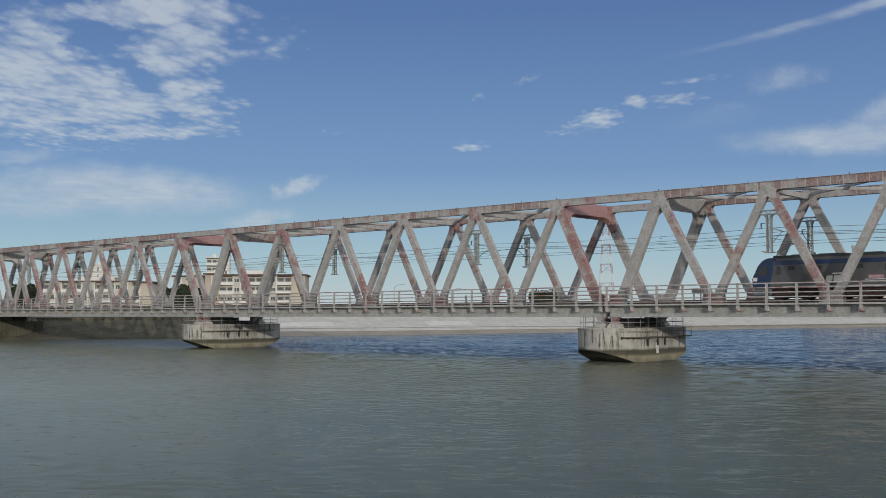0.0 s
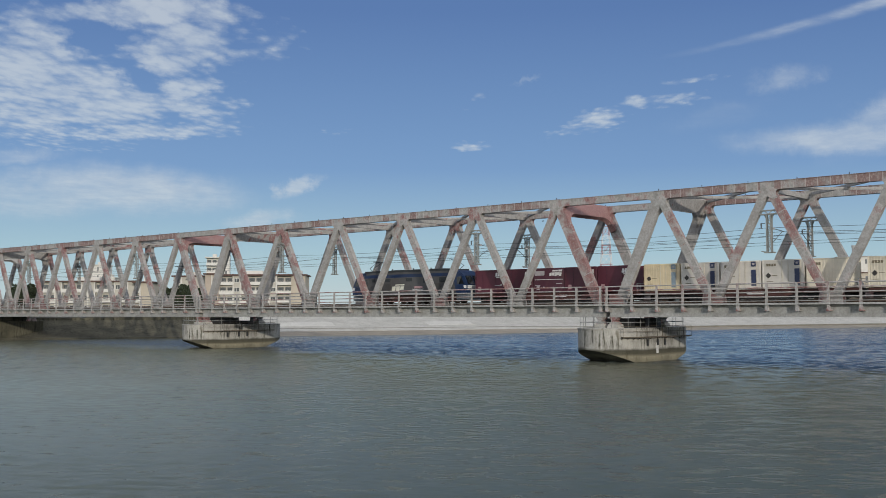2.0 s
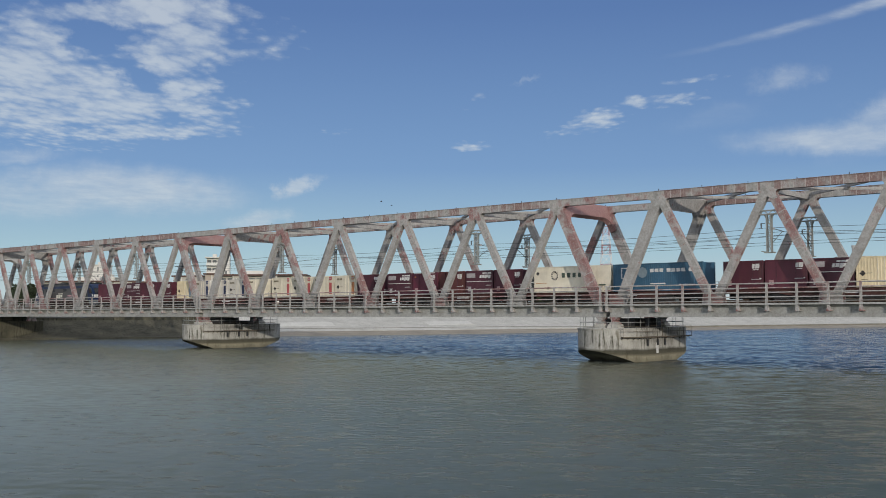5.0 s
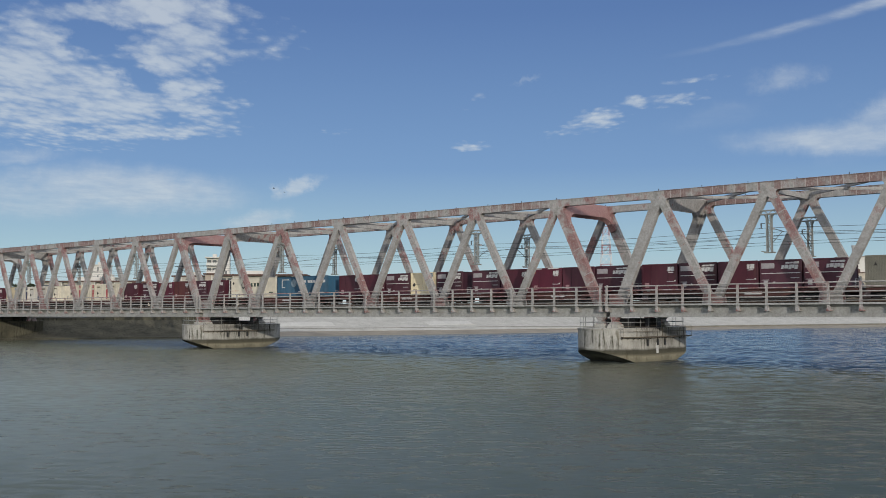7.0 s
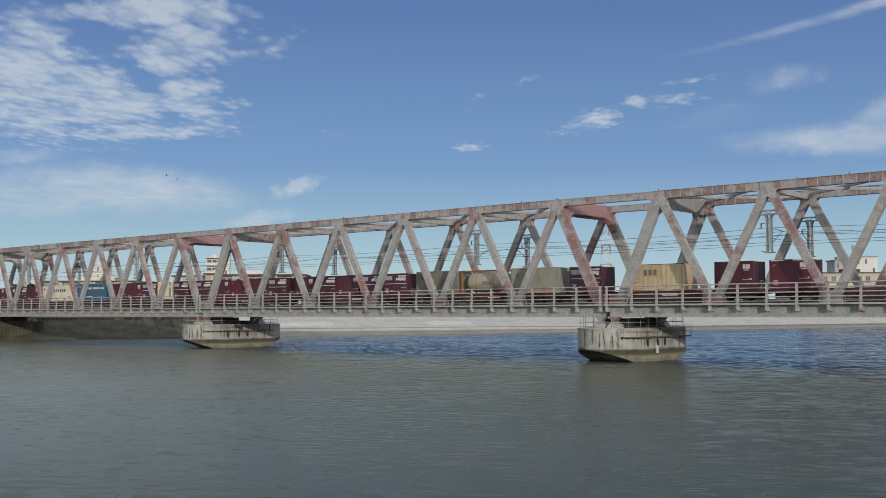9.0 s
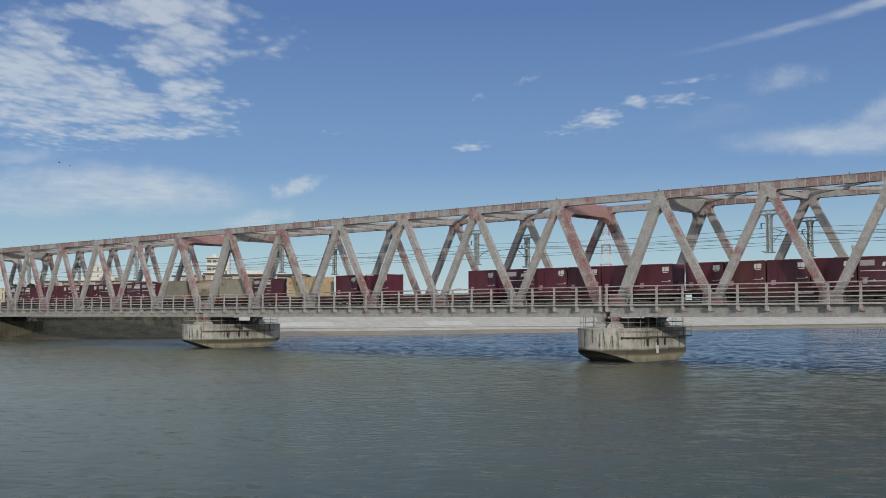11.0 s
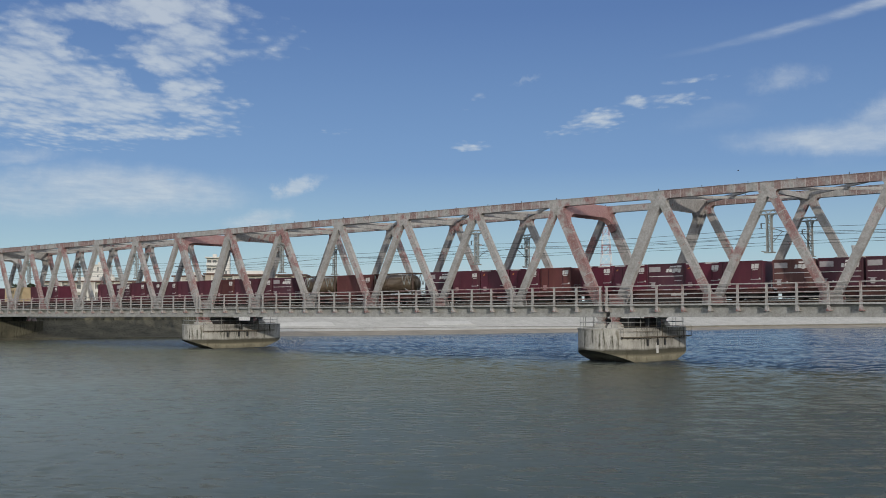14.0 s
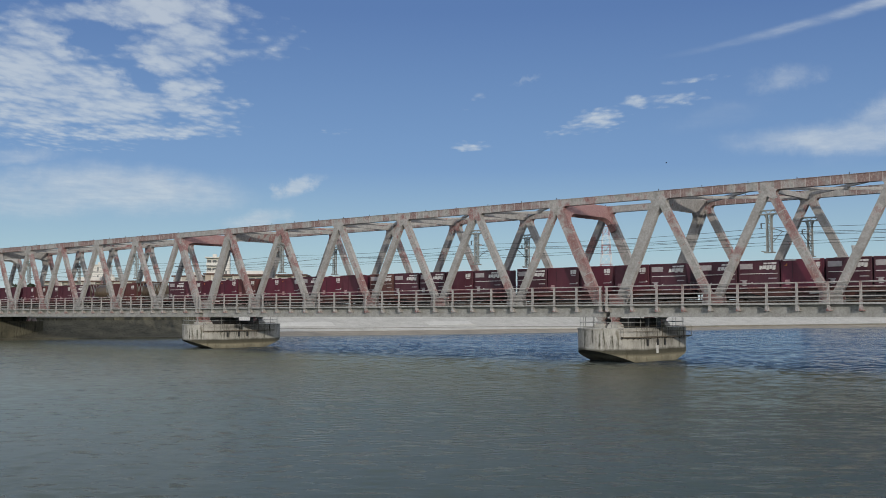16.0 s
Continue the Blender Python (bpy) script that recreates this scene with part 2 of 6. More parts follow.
def concrete(name, lo, hi, stain=0.5, tide=None):
    m, nt, b = nodes_of(name, 0.9)
    big, fine = noise_tex(nt, 0.35, 6, 0.65), noise_tex(nt, 6, 6, 0.7)
    base = ramp(nt, big.outputs["Fac"], [(0.3, lo), (0.7, hi)])
    grain = ramp(nt, fine.outputs["Fac"], [(0.3, (0.78, 0.78, 0.78)), (0.7, (1.05, 1.05, 1.05))])
    c = mix(nt, 1.0, base.outputs["Color"], grain.outputs["Color"], "MULTIPLY")
    run = noise_tex(nt, 2.4, 6, 0.72, stretch=(1.3, 1.3, 0.13))
    streak = ramp(nt, run.outputs["Fac"], [(0.50, (1, 1, 1)), (0.62, (1 - stain, 1 - stain, 1 - stain * 1.05))])
    where = noise_tex(nt, 0.55, 3, 0.5)
    patch = ramp(nt, where.outputs["Fac"], [(0.36, (0, 0, 0)), (0.50, (1, 1, 1))])
    stained = mix(nt, patch.outputs["Color"], c, mix(nt, 1.0, c, streak.outputs["Color"], "MULTIPLY"))
    if tide is None:
        c = stained
    else:
        geo = nt.nodes.new("ShaderNodeNewGeometry")
        sep = nt.nodes.new("ShaderNodeSeparateXYZ")
        nt.links.new(geo.outputs["Position"], sep.inputs["Vector"])
        wob = nt.nodes.new("ShaderNodeMath")
        wob.operation = "MULTIPLY_ADD"
        wob.inputs[1].default_value = 0.5
        nt.links.new(big.outputs["Fac"], wob.inputs[0])
        nt.links.new(sep.outputs["Z"], wob.inputs[2])
        sc = nt.nodes.new("ShaderNodeMath")
        sc.operation = "MULTIPLY"
        sc.inputs[1].default_value = 0.25
        nt.links.new(wob.outputs[0], sc.inputs[0])
        above = ramp(nt, sc.outputs[0], [(tide - 0.02, (0, 0, 0)), (tide + 0.12, (1, 1, 1))])
        c = mix(nt, above.outputs["Color"], c, stained)
        moss = noise_tex(nt, 1.1, 6, 0.7, stretch=(1.0, 1.0, 0.4))
        grown = ramp(nt, moss.outputs["Fac"], [(0.56, (0, 0, 0)), (0.68, (0.60, 0.60, 0.60))])
        c = mix(nt, grown.outputs["Color"], c, (0.135, 0.110, 0.062))
        # moss band at the tide line; lowest tones also paint in soffit shade
        band = ramp(nt, sc.outputs[0], [(0.05, (0.46, 0.43, 0.32)), (0.19, (0.66, 0.62, 0.48)), (0.26, (0.22, 0.21, 0.155)), (tide, (0.18, 0.175, 0.135)), (tide + 0.06, (1, 1, 1))])
        c = mix(nt, 1.0, c, band.outputs["Color"], "MULTIPLY")
    nt.links.new(c, b.inputs["Base Color"])
    bump(nt, b, fine.outputs["Fac"], 0.3)
    return m


make_world()

M = {}
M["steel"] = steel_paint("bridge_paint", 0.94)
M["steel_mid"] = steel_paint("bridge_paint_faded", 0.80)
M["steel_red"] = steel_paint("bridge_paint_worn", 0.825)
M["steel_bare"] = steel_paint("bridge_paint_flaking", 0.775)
M["primer"] = steel_paint("bridge_primer", 0.66)
M["chord"] = steel_paint("chord_paint_worn", 0.745, plates=1.04, primer=((0.185, 0.118, 0.105), (0.250, 0.165, 0.148), (0.35, 0.275, 0.25)))
M["girder"] = steel_paint("girder_paint", 1.25, (1.07, 1.10, 1.10))
M["rail_paint"] = steel_paint("railing_paint", 0.86, (1.08, 1.08, 1.08))
M["pier"] = concrete("pier_concrete", (0.22, 0.21, 0.185), (0.56, 0.54, 0.48), 0.88, 0.34)
M["bank"] = concrete("bank_concrete", (0.46, 0.44, 0.385), (0.62, 0.60, 0.54), 0.22)
M["bank_new"] = concrete("bank_new_concrete", (0.60, 0.58, 0.52), (0.70, 0.68, 0.62), 0.12)
# mossy bank at the bridge end, with the bridge's shade put into its tone
M["bank_dark"] = concrete("bank_shaded_concrete", (0.042, 0.039, 0.024), (0.130, 0.119, 0.078), 0.7)
M["bank_toe"] = concrete("bank_toe_concrete", (0.16, 0.145, 0.11), (0.25, 0.23, 0.18), 0.3)
M["sand"] = plain("wet_sand", (0.35, 0.305, 0.235), 0.9, 0, 0.25, 0.2, 0.3)
M["dark_steel"] = plain("dark_steel", (0.06, 0.06, 0.06), 0.6, 0.3)
M["galv"] = plain("galvanised_steel", (0.40, 0.41, 0.41), 0.6, 0.0)
M["mast"] = plain("weathered_mast_steel", (0.31, 0.32, 0.295), 0.7, 0.0)
M["gangway"] = plain("rusty_gangway_steel", (0.17, 0.14, 0.10), 0.75, 0.1, 0.5, 2.0)
M["black"] = plain("black_underframe", (0.035, 0.033, 0.032), 0.7)
M["wire"] = plain("copper_wire", (0.10, 0.11, 0.11), 0.6, 0.4)


M["white"] = plain("white_marking", (0.72, 0.71, 0.68), 0.6, 0, 0.2, 3)
M["grass"] = plain("dry_grass", (0.10, 0.12, 0.05), 0.95, 0, 0.5, 0.15, 0.3)
M["rail_steel"] = plain("rail_steel", (0.16, 0.10, 0.07), 0.6, 0.4, 0.4, 4)
M["timber"] = plain("sleeper_timber", (0.07, 0.055, 0.045), 0.9, 0, 0.4, 3, 0.4)
M["timber_pale"] = plain("weathered_trough", (0.22, 0.17, 0.14), 0.9, 0, 0.4, 1.5, 0.3)
M["insulator"] = plain("porcelain", (0.75, 0.75, 0.72), 0.3, 0, 0.1)
M["wheel"] = plain("wheel_steel", (0.11, 0.075, 0.055), 0.6, 0.4, 0.4, 4)
M["wagon_red"] = plain("wagon_frame_paint", (0.095, 0.040, 0.034), 0.8, 0, 0.5, 1.2)
M["marking_grey"] = plain("grey_marking", (0.45, 0.42, 0.42), 0.7, 0, 0.2, 3)
M["marking_pink"] = plain("faded_marking", (0.45, 0.28, 0.28), 0.7, 0, 0.2, 3)
M["marking_orange"] = plain("orange_marking", (0.60, 0.22, 0.05), 0.6, 0, 0.2, 3)
M["ink"] = plain("dark_marking", (0.05, 0.045, 0.04), 0.7, 0, 0.2, 3)
M["ink_soft"] = plain("brown_marking", (0.20, 0.17, 0.11), 0.7, 0, 0.2, 3)
M["stripe_green"] = plain("green_marking", (0.07, 0.10, 0.075), 0.7, 0, 0.2, 3)
M["stripe_blue"] = plain("blue_marking", (0.035, 0.05, 0.11), 0.6, 0, 0.2, 3)
M["stripe_red"] = plain("red_marking", (0.48, 0.10, 0.10), 0.6, 0, 0.2, 3)
M["stripe_orange"] = plain("tan_marking", (0.48, 0.20, 0.08), 0.6, 0, 0.2, 3)
M["stripe_grey"] = plain("slate_marking", (0.25, 0.32, 0.36), 0.6, 0, 0.2, 3)


def boxcar_paint(name, colour, rust=(0.14, 0.07, 0.045), amount=0.35, rough=0.55):
    """Container paint: each box a little different, with grime runs and rust."""
    m, nt, b = nodes_of(name, rough)
    big, fine = noise_tex(nt, 0.9, 5, 0.6), noise_tex(nt, 7, 5, 0.7)
    run = noise_tex(nt, 2.2, 6, 0.7, stretch=(1.6, 1.6, 0.15))
    hsv = nt.nodes.new("ShaderNodeHueSaturation")
    hsv.inputs["Color"].default_value = (*colour, 1)
    mr = nt.nodes.new("ShaderNodeMapRange")
    mr.inputs["To Min"].default_value, mr.inputs["To Max"].default_value = 0.78, 1.18
    nt.links.new(rnd(nt), mr.inputs["Value"])
    nt.links.new(mr.outputs["Result"], hsv.inputs["Value"])
    tone = ramp(nt, big.outputs["Fac"], [(0.3, (0.82, 0.82, 0.82)), (0.7, (1.08, 1.08, 1.08))])
    c = mix(nt, 1.0, hsv.outputs["Color"], tone.outputs["Color"], "MULTIPLY")
    grime = ramp(nt, run.outputs["Fac"], [(0.55, (0, 0, 0)), (0.72, (amount,) * 3)])
    c = mix(nt, grime.outputs["Color"], c, rust)
    spot = ramp(nt, fine.outputs["Fac"], [(0.66, (0, 0, 0)), (0.72, (amount,) * 3)])
    c = mix(nt, spot.outputs["Color"], c, rust)
    nt.links.new(c, b.inputs["Base Color"])
    bump(nt, b, big.outputs["Fac"], 0.15, 0.03)
    return m


M["maroon"] = boxcar_paint("maroon_paint", (0.094, 0.019, 0.032))
M["maroon_dark"] = boxcar_paint("dark_maroon_paint", (0.071, 0.020, 0.032))
M["maroon_bright"] = boxcar_paint("bright_maroon_paint", (0.106, 0.015, 0.032), amount=0.2)
M["maroon_old"] = boxcar_paint("rusty_maroon_paint", (0.115, 0.034, 0.032), (0.16, 0.075, 0.045), 0.6, 0.7)
M["maroon_faded"] = boxcar_paint("faded_maroon_paint", (0.14, 0.06, 0.052), (0.22, 0.14, 0.09), 0.6, 0.75)
M["cream"] = boxcar_paint("cream_paint", (0.74, 0.68, 0.54), (0.35, 0.25, 0.14), 0.3)
M["white_cream"] = boxcar_paint("white_cream_paint", (0.74, 0.70, 0.62), (0.40, 0.34, 0.24), 0.2)
M["yellow_cream"] = boxcar_paint("yellow_cream_paint", (0.72, 0.61, 0.40), (0.33, 0.19, 0.08), 0.55)
M["ochre"] = boxcar_paint("weathered_ochre_paint", (0.60, 0.47, 0.28), (0.28, 0.16, 0.07), 0.75)
M["teal"] = boxcar_paint("teal_paint", (0.030, 0.10, 0.165), (0.10, 0.10, 0.10), 0.3)
M["khaki"] = boxcar_paint("khaki_paint", (0.28, 0.27, 0.215), (0.14, 0.10, 0.07), 0.4)
M["orange_frame"] = plain("orange_frame_paint", (0.42, 0.16, 0.05), 0.7, 0, 0.4, 2)
M["rust_frame"] = plain("rust_frame_paint", (0.12, 0.08, 0.06), 0.8, 0, 0.4, 2)
M["tank_white"] = boxcar_paint("tank_cream_paint", (0.55, 0.47, 0.34), (0.30, 0.2, 0.1), 0.4, 0.45)
M["tank_brown"] = boxcar_paint("tank_brown_paint", (0.20, 0.15, 0.10), (0.07, 0.05, 0.04), 0.6, 0.28)
M["tank_brown"].node_tree.nodes["Principled BSDF"].inputs["Metallic"].default_value = 0.55
M["loco_blue"] = plain("locomotive_blue", (0.011, 0.030, 0.088), 0.4, 0, 0.25, 1)
M["loco_grey"] = plain("locomotive_grey", (0.092, 0.090, 0.088), 0.5, 0, 0.2, 1)
M["loco_mid"] = plain("locomotive_hatch_grey", (0.070, 0.066, 0.060), 0.5, 0, 0.2, 1)
M["loco_pale"] = plain("locomotive_pale_line", (0.40, 0.40, 0.40), 0.5, 0, 0.2, 1)
M["loco_skirt"] = plain("locomotive_skirt_grey", (0.16, 0.18, 0.20), 0.6, 0, 0.3, 2)
M["loco_logo"] = plain("pale_cream_marking", (0.70, 0.69, 0.58), 0.6, 0, 0.15, 3)
M["loco_under"] = plain("brown_running_gear", (0.050, 0.026, 0.022), 0.8, 0, 0.4, 2)
M["loco_dark"] = plain("locomotive_roof_dark", (0.035, 0.04, 0.042), 0.6, 0, 0.3, 2)
M["glass_dark"] = plain("tinted_glass", (0.012, 0.014, 0.016), 0.08, 0, 0.1)
M["lens"] = plain("headlight_glass", (0.6, 0.6, 0.58), 0.15, 0, 0.1)


def water_material():
    """Muddy water this side of the bridge; wind-ruffled beyond it, with the reflected sky's blue put into the colour.
    """
    m, nt, b = nodes_of("river_water", 0.12)
    b.inputs["IOR"].default_value = 1.33
    tc = nt.nodes.new("ShaderNodeTexCoord")
    sep = nt.nodes.new("ShaderNodeSeparateXYZ")
    nt.links.new(tc.outputs["Object"], sep.inputs["Vector"])
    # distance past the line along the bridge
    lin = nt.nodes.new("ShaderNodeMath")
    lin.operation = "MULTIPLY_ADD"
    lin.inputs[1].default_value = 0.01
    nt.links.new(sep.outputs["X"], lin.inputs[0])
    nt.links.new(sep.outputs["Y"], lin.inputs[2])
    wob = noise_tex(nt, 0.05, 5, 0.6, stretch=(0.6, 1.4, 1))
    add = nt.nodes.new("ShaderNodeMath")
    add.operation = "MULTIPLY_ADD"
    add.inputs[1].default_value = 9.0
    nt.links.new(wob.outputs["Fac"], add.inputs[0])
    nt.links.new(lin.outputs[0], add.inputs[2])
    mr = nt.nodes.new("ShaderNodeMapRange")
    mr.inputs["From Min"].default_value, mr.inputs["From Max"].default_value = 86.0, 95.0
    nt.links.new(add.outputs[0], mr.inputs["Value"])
    # blue fades out on the left to paint in the pale reflected horizon
    left_fade = nt.nodes.new("ShaderNodeMapRange")
    left_fade.inputs["From Min"].default_value, left_fade.inputs["From Max"].default_value = -152.0, -100.0
    left_fade.inputs["To Min"].default_value = 0.15
    nt.links.new(sep.outputs["X"], left_fade.inputs["Value"])
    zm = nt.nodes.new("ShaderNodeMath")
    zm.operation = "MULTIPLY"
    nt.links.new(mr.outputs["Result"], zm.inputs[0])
    nt.links.new(left_fade.outputs["Result"], zm.inputs[1])
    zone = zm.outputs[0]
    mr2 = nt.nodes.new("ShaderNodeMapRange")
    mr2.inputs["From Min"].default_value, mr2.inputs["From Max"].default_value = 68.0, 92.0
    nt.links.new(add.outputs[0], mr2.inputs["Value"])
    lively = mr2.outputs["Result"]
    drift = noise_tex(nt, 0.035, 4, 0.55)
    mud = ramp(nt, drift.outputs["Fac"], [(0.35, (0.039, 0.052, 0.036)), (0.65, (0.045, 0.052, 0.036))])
    mud_bright = ramp(nt, drift.outputs["Fac"], [(0.35, (0.216, 0.258, 0.206)), (0.65, (0.228, 0.256, 0.200))])
    # paler to the left, painting in the bright cloud mirrored there
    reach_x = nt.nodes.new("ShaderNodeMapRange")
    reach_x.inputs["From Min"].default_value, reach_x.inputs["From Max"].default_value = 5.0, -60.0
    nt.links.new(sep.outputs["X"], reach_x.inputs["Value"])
    near = mix(nt, reach_x.outputs["Result"], mud.outputs["Color"], mud_bright.outputs["Color"])
    # dark reflection of the bridge, painted in as a brown tint towards it
    bridge_tint = nt.nodes.new("ShaderNodeMapRange")
    bridge_tint.inputs["From Min"].default_value, bridge_tint.inputs["From Max"].default_value = 34.0, 84.0
    nt.links.new(add.outputs[0], bridge_tint.inputs["Value"])
    near = mix(nt, 1.0, near, mix(nt, bridge_tint.outputs["Result"], (1.0, 1.0, 1.0), (0.60, 0.53, 0.47)), "MULTIPLY")
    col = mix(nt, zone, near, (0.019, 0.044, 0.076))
    rg = nt.nodes.new("ShaderNodeMapRange")
    rg.inputs["To Min"].default_value, rg.inputs["To Max"].default_value = 0.22, 0.16
    nt.links.new(lively, rg.inputs["Value"])
    nt.links.new(rg.outputs["Result"], b.inputs["Roughness"])
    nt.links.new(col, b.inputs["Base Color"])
    ior = nt.nodes.new("ShaderNodeMapRange")
    ior.inputs["To Min"].default_value, ior.inputs["To Max"].default_value = 1.117, 1.19
    nt.links.new(zone, ior.inputs["Value"])
    nt.links.new(ior.outputs["Result"], b.inputs["IOR"])
    # wave slopes, crests lying across the view up the river
    mp = nt.nodes.new("ShaderNodeMapping")
    mp.inputs["Rotation"].default_value = (0, 0, -0.6)
    nt.links.new(tc.outputs["Object"], mp.inputs["Vector"])

    def slopes(scale, stretch, detail, rough):
        st = nt.nodes.new("ShaderNodeVectorMath")
        st.operation = "MULTIPLY"
        st.inputs[1].default_value = stretch
        nt.links.new(mp.outputs["Vector"], st.inputs[0])
        n = nt.nodes.new("ShaderNodeTexNoise")
        n.inputs["Scale"].default_value, n.inputs["Detail"].default_value, n.inputs["Roughness"].default_value = scale, detail, rough
        nt.links.new(st.outputs["Vector"], n.inputs["Vector"])
        sb = nt.nodes.new("ShaderNodeVectorMath")
        sb.operation = "SUBTRACT"
        sb.inputs[1].default_value = (0.5, 0.5, 0.5)
        nt.links.new(n.outputs["Color"], sb.inputs[0])
        return sb.outputs["Vector"]

    ripple, swell = slopes(2.1, (0.48, 1.0, 1), 3, 0.55), slopes(0.25, (0.5, 1.2, 1), 3, 0.5)
    add_v = nt.nodes.new("ShaderNodeVectorMath")
    add_v.operation = "MULTIPLY_ADD"
    add_v.inputs[1].default_value = (0.22, 0.22, 0)
    nt.links.new(swell, add_v.inputs[0])
    nt.links.new(ripple, add_v.inputs[2])
    steep = nt.nodes.new("ShaderNodeMapRange")
    steep.inputs["To Min"].default_value, steep.inputs["To Max"].default_value = 0.62, 1.75
    nt.links.new(lively, steep.inputs["Value"])
    scl = nt.nodes.new("ShaderNodeVectorMath")
    scl.operation = "SCALE"
    # wave normals leaned towards the camera, fitted to its view
    view_tilt = nt.nodes.new("ShaderNodeVectorMath")
    view_tilt.operation = "ADD"
    view_tilt.inputs[1].default_value = (0.036, -0.044, 0)
    nt.links.new(add_v.outputs["Vector"], view_tilt.inputs[0])
    nt.links.new(view_tilt.outputs["Vector"], scl.inputs[0])
    # gusts: livelier and calmer patches, and a lively belt along the bridge
    gust = noise_tex(nt, 0.045, 4, 0.6, stretch=(0.7, 1.5, 1))
    gm = nt.nodes.new("ShaderNodeMapRange")
    gm.inputs["From Min"].default_value, gm.inputs["From Max"].default_value = 0.35, 0.65
    gm.inputs["To Min"].default_value, gm.inputs["To Max"].default_value = 0.55, 1.35
    nt.links.new(gust.outputs["Fac"], gm.inputs["Value"])
    calm = nt.nodes.new("ShaderNodeMapRange")
    calm.inputs["From Min"].default_value, calm.inputs["From Max"].default_value = 96.0, 122.0
    calm.inputs["To Min"].default_value, calm.inputs["To Max"].default_value = 1.0, 0.55
    nt.links.new(add.outputs[0], calm.inputs["Value"])
    amount = None
    for other in (gm, calm):
        mul = nt.nodes.new("ShaderNodeMath")
        mul.operation = "MULTIPLY"
        nt.links.new(steep.outputs["Result"] if amount is None else amount, mul.inputs[0])
        nt.links.new(other.outputs["Result"], mul.inputs[1])
        amount = mul.outputs[0]
    nt.links.new(amount, scl.inputs["Scale"])
    flat = nt.nodes.new("ShaderNodeVectorMath")
    flat.operation = "MULTIPLY_ADD"
    flat.inputs[1].default_value, flat.inputs[2].default_value = (1, 1, 0), (0, 0, 1)
    nt.links.new(scl.outputs["Vector"], flat.inputs[0])
    nrm = nt.nodes.new("ShaderNodeVectorMath")
    nrm.operation = "NORMALIZE"
    nt.links.new(flat.outputs["Vector"], nrm.inputs[0])
    nt.links.new(nrm.outputs["Vector"], b.inputs["Normal"])
    return m


M["water"] = water_material()


# ---- mesh helpers ----
def obj(name, bm, material, parent=None, label=""):
    me = bpy.data.meshes.new(name)
    bmesh.ops.recalc_face_normals(bm, faces=bm.faces[:])
    bm.to_mesh(me)
    bm.free()
    me.materials.append(material)
    ob = new(name, me)
    if parent:
        ob.parent = parent
    if label:
        tagged(ob, label)
    return ob


def part(name, bm, material, parent, label=""):
    return obj(name, bm, material, parent, label)


def box(bm, x0, x1, y0, y1, z0, z1, bev=0.0):
    r = bmesh.ops.create_cube(bm, size=1.0)
    for v in r["verts"]:
        v.co = Vector((x0 + (v.co.x + 0.5) * (x1 - x0), y0 + (v.co.y + 0.5) * (y1 - y0), z0 + (v.co.z + 0.5) * (z1 - z0)))
    if bev:
        es = {e for v in r["verts"] for e in v.link_edges}
        bmesh.ops.bevel(bm, geom=list(es), offset=bev, segments=1, affect="EDGES")
    return bm


def bar(bm, p0, p1, w, h, up=(0, 0, 1)):
    """A box member from p0 to p1; w across, h along up."""
    p0, p1 = Vector(p0), Vector(p1)
    d = (p1 - p0).normalized()
    u = Vector(up)
    if abs(d.dot(u)) > 0.98:
        u = Vector((0, 1, 0))
    s = d.cross(u).normalized()
    u = s.cross(d)
    vs = []
    for q in (p0, p1):
        for a, b in ((-1, -1), (1, -1), (1, 1), (-1, 1)):
            vs.append(bm.verts.new(q + s * a * w / 2 + u * b * h / 2))
    for f in ((0, 1, 2, 3), (7, 6, 5, 4), (0, 4, 5, 1), (1, 5, 6, 2), (2, 6, 7, 3), (3, 7, 4, 0)):
        bm.faces.new([vs[i] for i in f])
    return bm


def pipe(bm, p0, p1, r, n=6):
    p0, p1 = Vector(p0), Vector(p1)
    d = (p1 - p0).normalized()
    s = d.orthogonal().normalized()
    u = d.cross(s)
    rings = []
    for q in (p0, p1):
        rings.append([bm.verts.new(q + (s * math.cos(a) + u * math.sin(a)) * r) for a in [2 * math.pi * i / n for i in range(n)]])
    for i in range(n):
        bm.faces.new((rings[0][i], rings[0][(i + 1) % n], rings[1][(i + 1) % n], rings[1][i]))
    bm.faces.new(rings[0][::-1])
    bm.faces.new(rings[1])
    return bm


def prism(bm, pts, y0, y1, axis="y"):
    """A flat outline of (a, z) pairs, thick from y0 to y1 along axis."""
    mk = (lambda a, z, t: (a, t, z)) if axis == "y" else (lambda a, z, t: (t, a, z))
    f = [bm.verts.new(mk(a, z, y0)) for a, z in pts]
    g = [bm.verts.new(mk(a, z, y1)) for a, z in pts]
    bm.faces.new(f)
    bm.faces.new(g[::-1])
    n = len(pts)
    for i in range(n):
        bm.faces.new((f[i], f[(i + 1) % n], g[(i + 1) % n], g[i]))
    return bm


def B():
    return bmesh.new()


# ---- plan ----
YN, YF = 85.24, 94.26          # planes of the two trusses
YC = (YN + YF) / 2
ZB, ZT = 4.22, 15.77           # underside of the bottom chord, top of the top chord
PANEL, SPAN, PITCH_X = 10.4, 62.4, 63.255
CH = 0.74
INSET = (0.80, 0.45)           # from the girder's ends to the feet of the end posts
X_END = -52.17                 # left end of the right-hand span
RAIL_Z = 5.62
TRACK_Y = (YC - 1.9, YC + 1.9)



